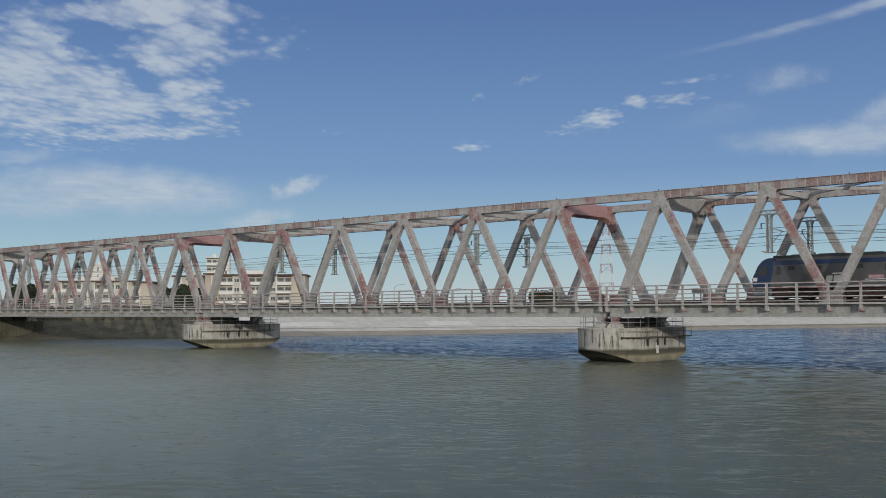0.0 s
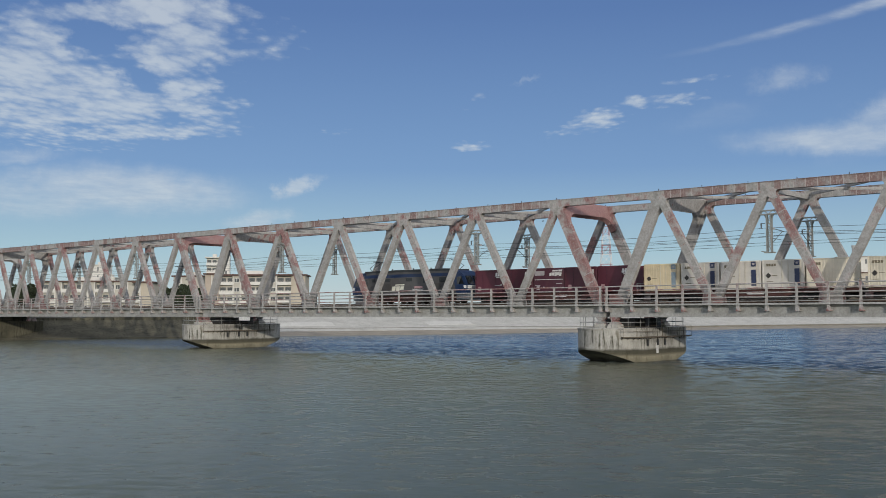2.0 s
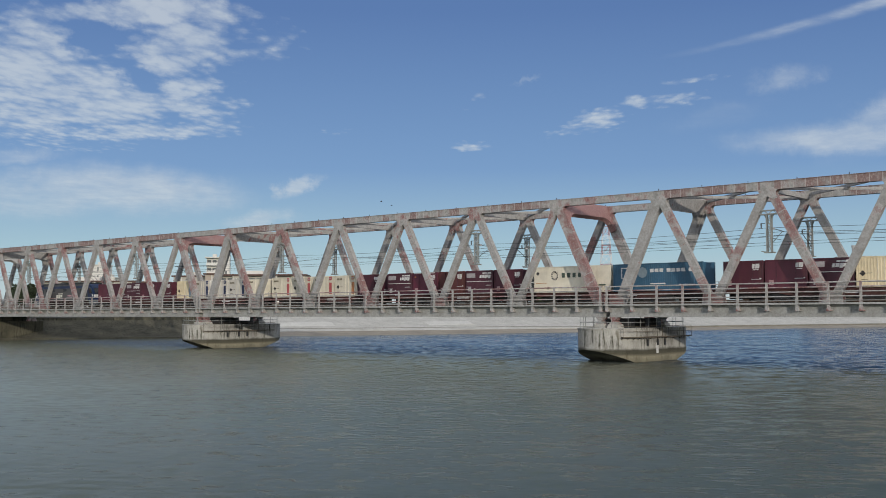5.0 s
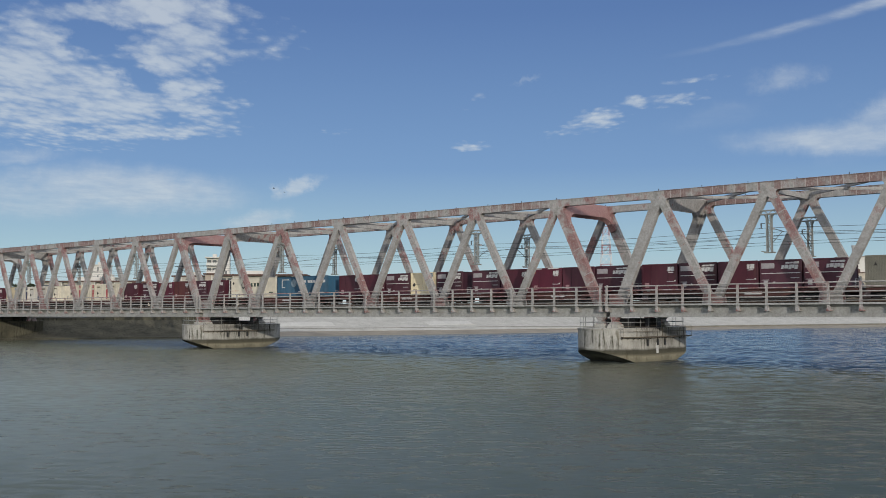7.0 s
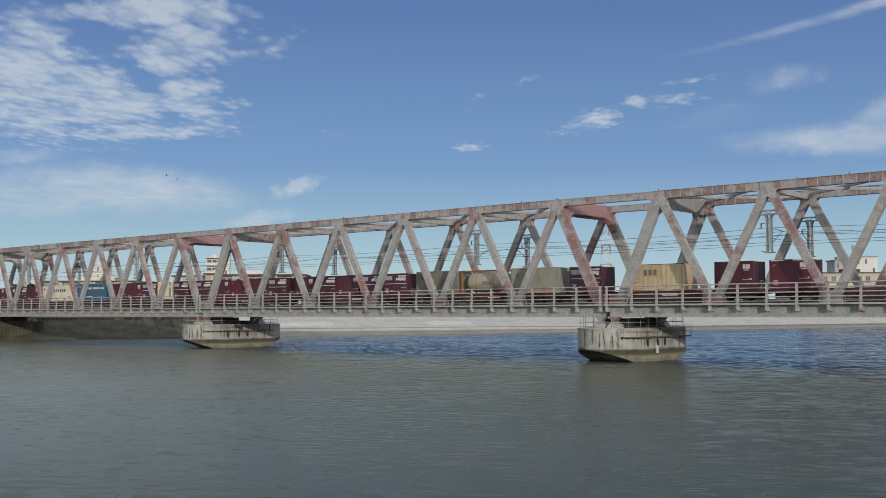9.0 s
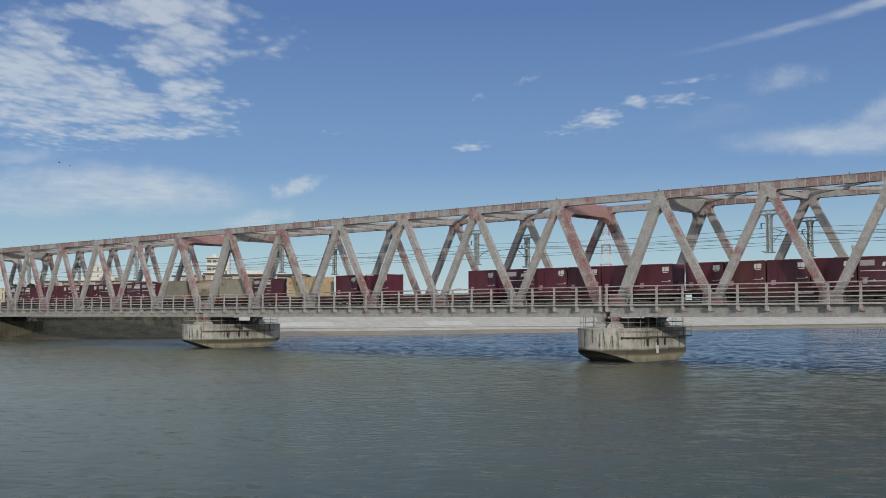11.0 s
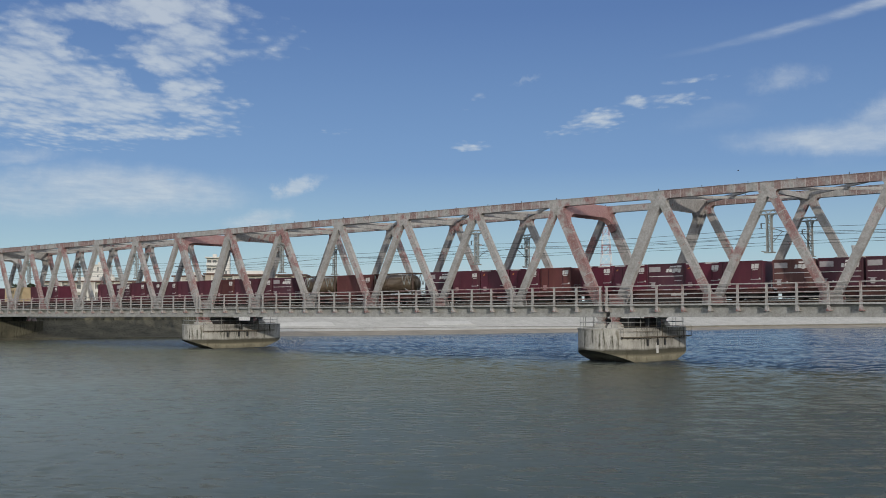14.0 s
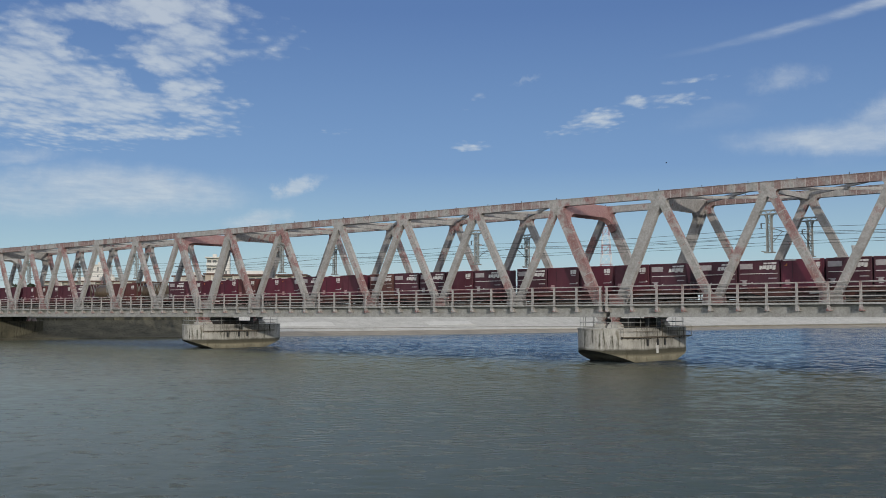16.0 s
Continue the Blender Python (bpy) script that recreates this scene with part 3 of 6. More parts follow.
# ---- the river and its banks ----
def water_sheet():
    bm = B()
    for x, y in ((-3500, -1500), (3500, -1500), (3500, 3500), (-3500, 3500)):
        bm.verts.new((x, y, 0))
    bm.faces.new(bm.verts[:])
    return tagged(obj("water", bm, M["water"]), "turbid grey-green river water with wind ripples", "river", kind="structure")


RIVER = water_sheet()

SHORE_OLD = [(-330, -420), (-262, -180), (-214, -20), (-185, 70), (-177, 88), (-162, 113)]
SHORE_NEW = [(-162, 113), (-158, 138), (-142, 167), (-129, 202), (-117, 251), (-97, 305), (-70, 390), (10, 620), (200, 1100), (900, 2600)]


def strip(name, line, rows, material, label, step=12, ebb=False):
    """A sheet swept along the bank; rows are (set-back, height). With ebb the rows sink down the slope upstream."""
    bm = B()
    grid = []
    pts = [Vector((x, y, 0)) for x, y in line]
    fine = []
    for a, b in zip(pts, pts[1:]):
        n = max(1, int((b - a).length / step))
        fine += [a.lerp(b, i / n) for i in range(n)]
    fine.append(pts[-1])
    for i, p in enumerate(fine):
        t = (fine[min(i + 2, len(fine) - 1)] - fine[max(i - 2, 0)]).normalized()
        nrm = Vector((-t.y, t.x, 0))
        k = min(max((p.y - 185.0) / 50.0, 0.0), 1.0) if ebb else 0.0
        grid.append([bm.verts.new(p + nrm * (s - 2.0 * k * min(max(s / 8.0, 0.0), 1.0)) + Vector((0, 0, z - 0.456 * k * min(max(z, 0.0), 1.0)))) for s, z in rows])
    for a, b in zip(grid, grid[1:]):
        for j in range(len(rows) - 1):
            bm.faces.new((a[j], b[j], b[j + 1], a[j + 1]))
    return tagged(obj(name, bm, material), label, "river bank", kind="structure")


ALL = SHORE_OLD + SHORE_NEW[1:]
strip("ground_shore", SHORE_NEW, [(-3, -0.6), (0, 0.0), (3, 0.45), (7, 0.9), (8, 0.95), (9.5, 0.8)], M["sand"], "wet brown sand along the foot of the bank", ebb=True)
strip("ground_revetment", SHORE_NEW, [(6.2, 0.2), (6.25, 0.86), (8.4, 1.35), (20, 4.0), (20.1, 4.5), (22, 4.5)], M["bank"], "pale concrete slope of the far river bank")
strip("ground_toe", SHORE_NEW, [(8.1, 0.6), (8.15, 1.28), (8.42, 1.40)], M["bank_toe"], "dark concrete toe of the bank slope", ebb=True)
strip("ground_shaded_revetment", SHORE_OLD + [(-159.6, 128.0)], [(-1.5, -0.6), (0, 0.05), (0.3, 0.35), (1.6, 0.4), (9, 3.4), (9.2, 3.9), (12, 4.0), (22, 4.5)], M["bank_dark"], "mossy concrete slope below the bridge end, shade put into its dark colour")
strip("ground", ALL, [(21.8, 4.45), (30, 4.7), (60, 5.0), (140, 4.6), (3000, 4.4)], M["grass"], "flat grassy land behind the river bank")


# ---- the bridge ----
def sheared_plate(bm, pts, x_top, along, half):
    """A plate whose outline (y, d) lies in the slope of an end post; d runs down the post from the top."""
    nrm = Vector((-along.z, 0, along.x)).normalized()
    f, g = [], []
    for y, d in pts:
        p = Vector((x_top, y, ZT - CH * 0.5)) + along * d
        f.append(bm.verts.new(p + nrm * half))
        g.append(bm.verts.new(p - nrm * half))
    bm.faces.new(f)
    bm.faces.new(g[::-1])
    n = len(pts)
    for i in range(n):
        bm.faces.new((f[i], f[(i + 1) % n], g[(i + 1) % n], g[i]))


def portal_outline():
    y0, y1 = YN + 0.29, YF - 0.29
    pts = [(y0, -0.3), (y1, -0.3), (y1, 2.6)]
    r = 1.3
    for i in range(7):
        a = math.pi / 2 * i / 6
        pts.append((y1 - 0.2 - r * (1 - math.cos(a)), 2.6 - 1.4 * math.sin(a)))
    for i in range(7):
        a = math.pi / 2 * (1 - i / 6)
        pts.append((y0 + 0.2 + r * (1 - math.cos(a)), 2.6 - 1.4 * math.sin(a)))
    pts.append((y0, 2.6))
    return pts


def diagonal_mesh(xb, xt, y, w):
    """A box member with flange plates standing proud, tie plates and rivet bands."""
    bm = B()
    p0, p1 = Vector((xb, y, ZB + 1.0)), Vector((xt, y, ZT - CH * 0.6))
    bar(bm, p0, p1, w - 0.08, 0.50, (0, 1, 0))
    d = (p1 - p0).normalized()
    s = Vector((d.z, 0, -d.x))
    for k in (-1, 1):
        bar(bm, p0 + s * k * (w / 2 - 0.03), p1 + s * k * (w / 2 - 0.03), 0.06, 0.512, (0, 1, 0))
    ln = (p1 - p0).length
    for f in (0.16, 0.38, 0.62, 0.84):
        q = p0 + d * ln * f
        bar(bm, q - d * 0.17, q + d * 0.17, w - 0.02, 0.508, (0, 1, 0))
    return bm


BATTENS = {}


def battens(thing, xb, xt, y, w):
    """Thin paler tie plates across a worn diagonal."""
    p0, p1 = Vector((xb, y, ZB + 1.0)), Vector((xt, y, ZT - CH * 0.6))
    d = (p1 - p0).normalized()
    if w not in BATTENS:
        bm = B()
        bar(bm, -d * 0.03, d * 0.03, w + 0.004, 0.526, (0, 1, 0))
        first = part("batten", bm, M["steel"], thing)
        BATTENS[w] = first.data
        bpy.data.objects.remove(first)
    for f in (0.22, 0.30, 0.46, 0.54, 0.70, 0.78):
        o = new("batten", BATTENS[w])
        o.parent, o.location = thing, p0.lerp(p1, f)


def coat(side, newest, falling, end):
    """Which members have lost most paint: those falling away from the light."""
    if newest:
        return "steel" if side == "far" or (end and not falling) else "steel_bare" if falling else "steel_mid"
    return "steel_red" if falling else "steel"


def truss_span(x0, link, bare):
    """One through-truss span whose left bottom end is at x0."""
    thing = new("truss_bridge_span")
    xs_t = [x0 + PANEL * (i + 0.5) for i in range(6)]
    xs_b = [x0 + PANEL * i for i in range(7)]
    for side, y in (("near", YN), ("far", YF)):
        bm = B()
        box(bm, x0 - 0.1, x0 + SPAN + 0.1, y - 0.3, y + 0.3, ZB, ZB + 1.1)
        for i in range(25):
            xx = x0 + 2.6 * i
            box(bm, xx - 0.02, xx + 0.02, y - 0.315, y - 0.29, ZB + 0.06, ZB + 1.05)
        box(bm, x0 - 0.1, x0 + SPAN + 0.1, y - 0.36, y + 0.36, ZB - 0.03, ZB + 0.03)
        part("bottom_chord", bm, M["girder"], thing, "smooth grey painted steel bottom chord")
        for i in range(5):
            bm = B()
            a, b = xs_t[i] + (0 if i else -0.4), xs_t[i + 1] + (0.4 if i == 4 else 0)
            box(bm, a + 0.004, b - 0.004, y - 0.29, y + 0.29, ZT - CH, ZT - 0.04)
            box(bm, a + 0.004, b - 0.004, y - 0.35, y + 0.35, ZT - 0.04, ZT)
            n = 8
            for j in range(1, n):
                xx = a + (b - a) * j / n
                box(bm, xx - 0.03, xx + 0.03, y - 0.296, y + 0.296, ZT - CH + 0.02, ZT - 0.05)
            part("top_chord", bm, M["chord"], thing, "grey steel top chord flaking to red primer")
        if link:
            bm = B()
            a, b = xs_t[5] + 0.404, xs_t[5] + 0.4 + PITCH_X - SPAN + PANEL - 0.804
            box(bm, a, b, y - 0.29, y + 0.29, ZT - CH + 0.04, ZT - 0.06)
            box(bm, a, b, y - 0.34, y + 0.34, ZT - 0.06, ZT - 0.02)
            part("link_chord", bm, M["steel_red"], thing, "red-primed steel chord over the pier")
        for i, xt in enumerate(xs_t):
            for xb, end in ((xs_b[i] + (INSET[0] if i == 0 else 0), i == 0), (xs_b[i + 1] - (INSET[1] if i == 5 else 0), i == 5)):
                if side == "near" and xb > xt and x0 > X_END - 2.5 * PITCH_X:
                    battens(thing, xb, xt, y, 1.0 if end else 0.68)
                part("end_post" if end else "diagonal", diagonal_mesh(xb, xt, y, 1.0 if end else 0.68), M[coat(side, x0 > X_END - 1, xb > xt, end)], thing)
        for k, xt in enumerate(xs_t):
            bm = B()
            half = [(0.62, ZT - 0.06), (0.62, ZT - CH + 0.05), (1.08, ZT - CH + 0.01), (0.88, ZT - CH - 0.05), (0.77, ZT - CH - 0.16), (0.74, ZT - CH - 0.32), (0.78, ZT - CH - 0.48), (0.90, ZT - CH - 0.70), (0.55, ZT - CH - 0.84)]
            pts = [(xt + a, z) for a, z in half] + [(xt, ZT - CH - 0.56)] + [(xt - a, z) for a, z in reversed(half)]
            prism(bm, pts, y - 0.299, y - 0.24)
            prism(bm, pts, y + 0.24, y + 0.299)
            part("gusset_plate", bm, M["steel_mid"], thing)
        for k, xb in enumerate(xs_b):
            bm = B()
            a = 0.12 if k == 0 else 1.0
            b2 = 0.12 if k == 6 else 1.4 if k == 0 else 1.0
            pts = [(xb - a, ZB + 1.04), (xb + b2, ZB + 1.04), (xb + b2, ZB + 1.5), (xb + b2 * 0.85, ZB + 2.15), (xb - a * 0.85, ZB + 2.15), (xb - a, ZB + 1.5)]
            prism(bm, pts, y - 0.345, y - 0.305)
            prism(bm, pts, y + 0.305, y + 0.345)
            for zz in (ZB + 1.25, ZB + 1.55, ZB + 1.85):
                box(bm, xb - a * 0.9, xb + b2 * 0.9, y - 0.365, y - 0.34, zz, zz + 0.06)
            box(bm, xb - min(a, 0.6), xb + min(b2, 0.6), y - 0.28, y + 0.28, ZB + 1.1, ZB + 1.9)
            part("gusset_plate", bm, M["steel_mid"], thing)
    # portals at both ends
    for xt, xb, m in ((xs_t[0], xs_b[0] + INSET[0], "steel"), (xs_t[5], xs_b[6] - INSET[1], "primer" if bare else "steel")):
        along = (Vector((xb, 0, ZB + 1.0)) - Vector((xt, 0, ZT - CH * 0.6))).normalized()
        bm = B()
        sheared_plate(bm, portal_outline(), xt, along, 0.30)
        part("portal_frame", bm, M[m], thing, "arched steel portal plate between the end posts")
    # top bracing
    zc = ZT - CH + 0.1
    for i, xt in enumerate(xs_t):
        if 0 < i < 5:
            bm = B()
            bar(bm, (xt, YN + 0.29, zc), (xt, YF - 0.29, zc), 0.30, 0.45)
            part("cross_strut", bm, M["steel"], thing)
        if i < 5:
            for ya, yb in ((YN + 0.3, YF - 0.3), (YF - 0.3, YN + 0.3)):
                bm = B()
                bar(bm, (xt + 0.5, ya, zc + (0.02 if ya < yb else 0.29)), (xs_t[i + 1] - 0.5, yb, zc + (0.02 if ya < yb else 0.29)), 0.26, 0.24)
                part("lateral_brace", bm, M["steel"], thing)
    # floor beams and stringers
    for xb in xs_b:
        bm = B()
        xx = min(max(xb, x0 + 0.2), x0 + SPAN - 0.2)
        box(bm, xx - 0.02, xx + 0.02, YN + 0.31, YF - 0.31, ZB + 0.1, ZB + 0.98)
        box(bm, xx - 0.16, xx + 0.16, YN + 0.31, YF - 0.31, ZB + 0.06, ZB + 0.10)
        part("floor_beam", bm, M["girder"], thing)
    for ty in TRACK_Y:
        for o in (-0.8, 0.8):
            bm = B()
            box(bm, x0, x0 + SPAN, ty + o - 0.12, ty + o + 0.12, ZB + 0.55, RAIL_Z - 0.33)
            part("stringer", bm, M["girder"], thing)
    return tagged(thing, "grey steel Warren truss railway span with flaking red primer", "bridge", "bridge spans")


def track(ty):
    x0, x1 = X_END - 3 * PITCH_X, X_END + SPAN
    thing = new("railway_track")
    for o in (-0.56, 0.56):
        bm = B()
        box(bm, x0, x1, ty + o - 0.065, ty + o + 0.065, RAIL_Z - 0.17, RAIL_Z - 0.14)
        box(bm, x0, x1, ty + o - 0.012, ty + o + 0.012, RAIL_Z - 0.14, RAIL_Z - 0.04)
        box(bm, x0, x1, ty + o - 0.035, ty + o + 0.035, RAIL_Z - 0.04, RAIL_Z)
        part("rail", bm, M["rail_steel"], thing, "rusty steel rail with worn bright top")
    bm = B()
    n = int((x1 - x0) / 0.62)
    for i in range(n):
        xx = x0 + 0.3 + 0.62 * i
        bar(bm, (xx, ty - 1.05, RAIL_Z - 0.25), (xx, ty + 1.05, RAIL_Z - 0.25), 0.2, 0.16)
    if ty > YC:
        for o, z1 in ((1.25, RAIL_Z + 0.18), (-1.75, RAIL_Z + 0.05)):
            bm2 = B()
            n2 = int((x1 - x0) / 1.3)
            for i in range(n2):
                box(bm2, x0 + 1.3 * i + 0.01, x0 + 1.3 * i + 1.29, ty + o - 0.25, ty + o + 0.25, ZB + 1.12, z1)
            tagged(part("cable_trough", bm2, M["timber_pale"], thing, "weathered cable trough with lids beside the track"), kind="stuff")
    tagged(part("sleepers", bm, M["timber"], thing, "dark timber bridge sleepers"), kind="stuff")
    return tagged(thing, "narrow-gauge railway track on timber sleepers along the bridge", "track", "railway tracks")


def walkway_railing(x0):
    thing = new("walkway_railing")
    yp = YN - 0.86
    bm = B()
    box(bm, x0 - 0.38, x0 + SPAN + 0.38, YN - 1.0, YN - 0.30, ZB + 1.12, ZB + 1.17)
    box(bm, x0 - 0.38, x0 + SPAN + 0.38, YN - 1.02, YN - 0.96, ZB + 1.02, ZB + 1.16)
    box(bm, x0 - 0.38, x0 + SPAN + 0.38, YN - 0.98, YN - 0.90, ZB + 1.31, ZB + 1.37)
    part("walkway_deck", bm, M["girder"], thing, "grey steel walkway deck with an edge channel and a toe rail")
    zr = (7.04, 6.66, 6.28, 5.90)
    for z in zr:
        bm = B()
        pipe(bm, (x0 - 0.3, yp, z), (x0 + SPAN + 0.3, yp, z), 0.055 if z < 7 else 0.06, 6)
        part("rail", bm, M["rail_paint"], thing)
    bm = B()
    box(bm, -0.095, 0.095, yp - 0.06, yp + 0.06, ZB + 0.52, 7.1)
    box(bm, -0.12, 0.12, yp - 0.085, yp - 0.06, ZB + 0.85, ZB + 1.5)
    prism(bm, [(yp, ZB + 1.02), (yp + 0.2, ZB + 1.02), (YN - 0.31, ZB + 0.62), (YN - 0.31, ZB + 0.50), (yp, ZB + 0.50)], -0.05, 0.05, "x")
    box(bm, -0.17, 0.17, yp - 0.07, YN - 0.31, ZB + 0.47, ZB + 0.54)
    prism(bm, [(-0.095, ZB + 1.02), (0.095, ZB + 1.02), (0.20, ZB + 0.54), (-0.16, ZB + 0.54)], yp - 0.075, yp - 0.03)
    first = part("railing_post", bm, M["rail_paint"], thing, "red-grey steel railing post with a triangular bracket")
    xs = [x0 - 0.07] + [x0 + 1.3 + 2.6 * i - 1.3 for i in range(1, 24)] + [x0 + SPAN + 0.07]
    for i, xx in enumerate(xs):
        if i == 0:
            first.location.x = xx
        else:
            o = new("railing_post", first.data)
            o.parent, o.location = thing, (xx, 0, 0)
            tagged(o, "red-grey steel railing post with a triangular bracket")
    return tagged(thing, "steel pipe railing along the bridge walkway", "railing", "bridge railings")


def hung_mast(x, y, far):
    """A lattice post hung from a beam between two diagonals."""
    thing = new("catenary_drop_post")
    thing.location = (x, y, 0)
    bm = B()
    for z, w in ((12.96, 1.15), (13.28, 1.42)):
        for sy in (-0.16, 0.16):
            bar(bm, (-w, sy, z), (w, sy, z), 0.10, 0.10)
    for i in range(6):
        a = -1.2 + 2.4 * i / 6
        bar(bm, (a, -0.16, 12.96 if i % 2 else 13.28), (a + 2.4 / 6, -0.16, 13.28 if i % 2 else 12.96), 0.06, 0.06)
    for a in (-1.38, 1.38):
        bar(bm, (a, -0.16, 13.1), (a, 0.16, 13.1), 0.12, 0.34)
    for a in (-0.42, 0.42):
        bar(bm, (a, 0, 12.96), (a * 0.45, 0, 12.45), 0.07, 0.07)
    part("beam", bm, M["mast"], thing)
    bm = B()
    for sx in (-0.2, 0.2):
        for sy in (-0.13, 0.13):
            bar(bm, (sx, sy, 13.0), (sx, sy, 9.72), 0.085, 0.085)
    for i in range(6):
        z = 9.9 + i * 0.5
        for sy in (-0.13, 0.13):
            bar(bm, (-0.2 if i % 2 else 0.2, sy, z), (0.2 if i % 2 else -0.2, sy, z + 0.5), 0.05, 0.05)
            bar(bm, (-0.2, sy, z), (0.2, sy, z), 0.05, 0.06)
        for sx in (-0.2, 0.2):
            bar(bm, (sx, -0.13, z), (sx, 0.13, z), 0.035, 0.035)
    box(bm, -0.42, 0.42, -0.3, 0.3, 9.64, 9.74)
    bar(bm, (-0.75, 0, 9.80), (0.3, 0, 9.70), 0.07, 0.06)
    part("lattice_post", bm, M["mast"], thing)
    o = -1 if far else 1
    ty = o * (TRACK_Y[0] - YN)
    bm = B()
    pipe(bm, (0.2, 0.2 * o, 11.75), (0.2, ty, 11.62), 0.035)
    pipe(bm, (0.2, 0.2 * o, 10.55), (0.2, ty * 0.85, 11.6), 0.03)
    pipe(bm, (0.2, 0.2 * o, 10.9), (0.2, ty * 0.9, 10.85), 0.025)
    pipe(bm, (0.2, ty * 0.9, 10.85), (0.2, ty, 10.72), 0.02)
    part("cantilever_arm", bm, M["wire"], thing)
    bm = B()
    for k in range(4):
        pipe(bm, (0.2, o * (0.3 + 0.09 * k), 11.74), (0.2, o * (0.35 + 0.09 * k), 11.74), 0.085, 8)
    part("insulator", bm, M["insulator"], thing, "white ribbed porcelain insulator")
    bm = B()
    bar(bm, (-0.35, 0, 12.2), (-0.75, 0, 12.2), 0.05, 0.05)
    pipe(bm, (-0.72, 0, 12.2), (-0.72, 0, 11.8), 0.06, 8)
    part("feeder_bracket", bm, M["wire"], thing)
    return tagged(thing, "galvanised lattice post hung between two truss diagonals", "catenary post", "catenary posts")


def wire(name, x0, x1, y, z, sag, span, label):
    bm = B()
    n = int((x1 - x0) / 2.6)
    pts = []
    for i in range(n + 1):
        x = x0 + (x1 - x0) * i / n
        u = ((x - X_MAST) / span) % 1.0
        pts.append(Vector((x, y, z - sag * 4 * u * (1 - u))))
    for a, b in zip(pts, pts[1:]):
        pipe(bm, a, b, 0.022, 4)
    return tagged(obj(name, bm, M["wire"]), label, "overhead wire", "overhead wires")


X_MAST = -36.6


def build_bridge():
    for k in range(0, 4):
        x0 = X_END - PITCH_X * k
        truss_span(x0, k > 0, k < 3)
        walkway_railing(x0)
    for ty in TRACK_Y:
        track(ty)
    xs = []
    for k in range(4):
        x0 = X_END - PITCH_X * k
        xs += [x0 + PANEL * 1.5, x0 + PANEL * 4.5]
    for x in xs:
        hung_mast(x, YN, False)
        hung_mast(x, YF, True)
    xa, xb = X_END - 2.9 * PITCH_X, X_END + SPAN
    for ty, yy in zip(TRACK_Y, (YN, YF)):
        wire("contact_wire", xa, xb, ty, 10.72, 0.03, 31.6, "dark copper contact wire over the track")
        wire("messenger_wire", xa, xb, ty, 11.62, 0.35, 31.6, "dark messenger wire sagging between posts")
        wire("feeder_wire", xa, xb, yy + (0.45 if yy < YC else -0.45), 11.85, 0.30, 31.6, "dark feeder wire along the truss")


build_bridge()


def pegs():
    bm = B()
    for k in range(0, 4):
        x0 = X_END - PITCH_X * k
        for i in range(13):
            xx = x0 + PANEL * 0.5 + i * 4.33
            for y in (YN, YF):
                bar(bm, (xx, y - 0.2, ZT), (xx, y - 0.2, ZT + 0.16), 0.05, 0.05)
    tagged(obj("chord_studs", bm, M["dark_steel"]), "small dark steel studs on the top chords", "stud", kind="stuff")


pegs()


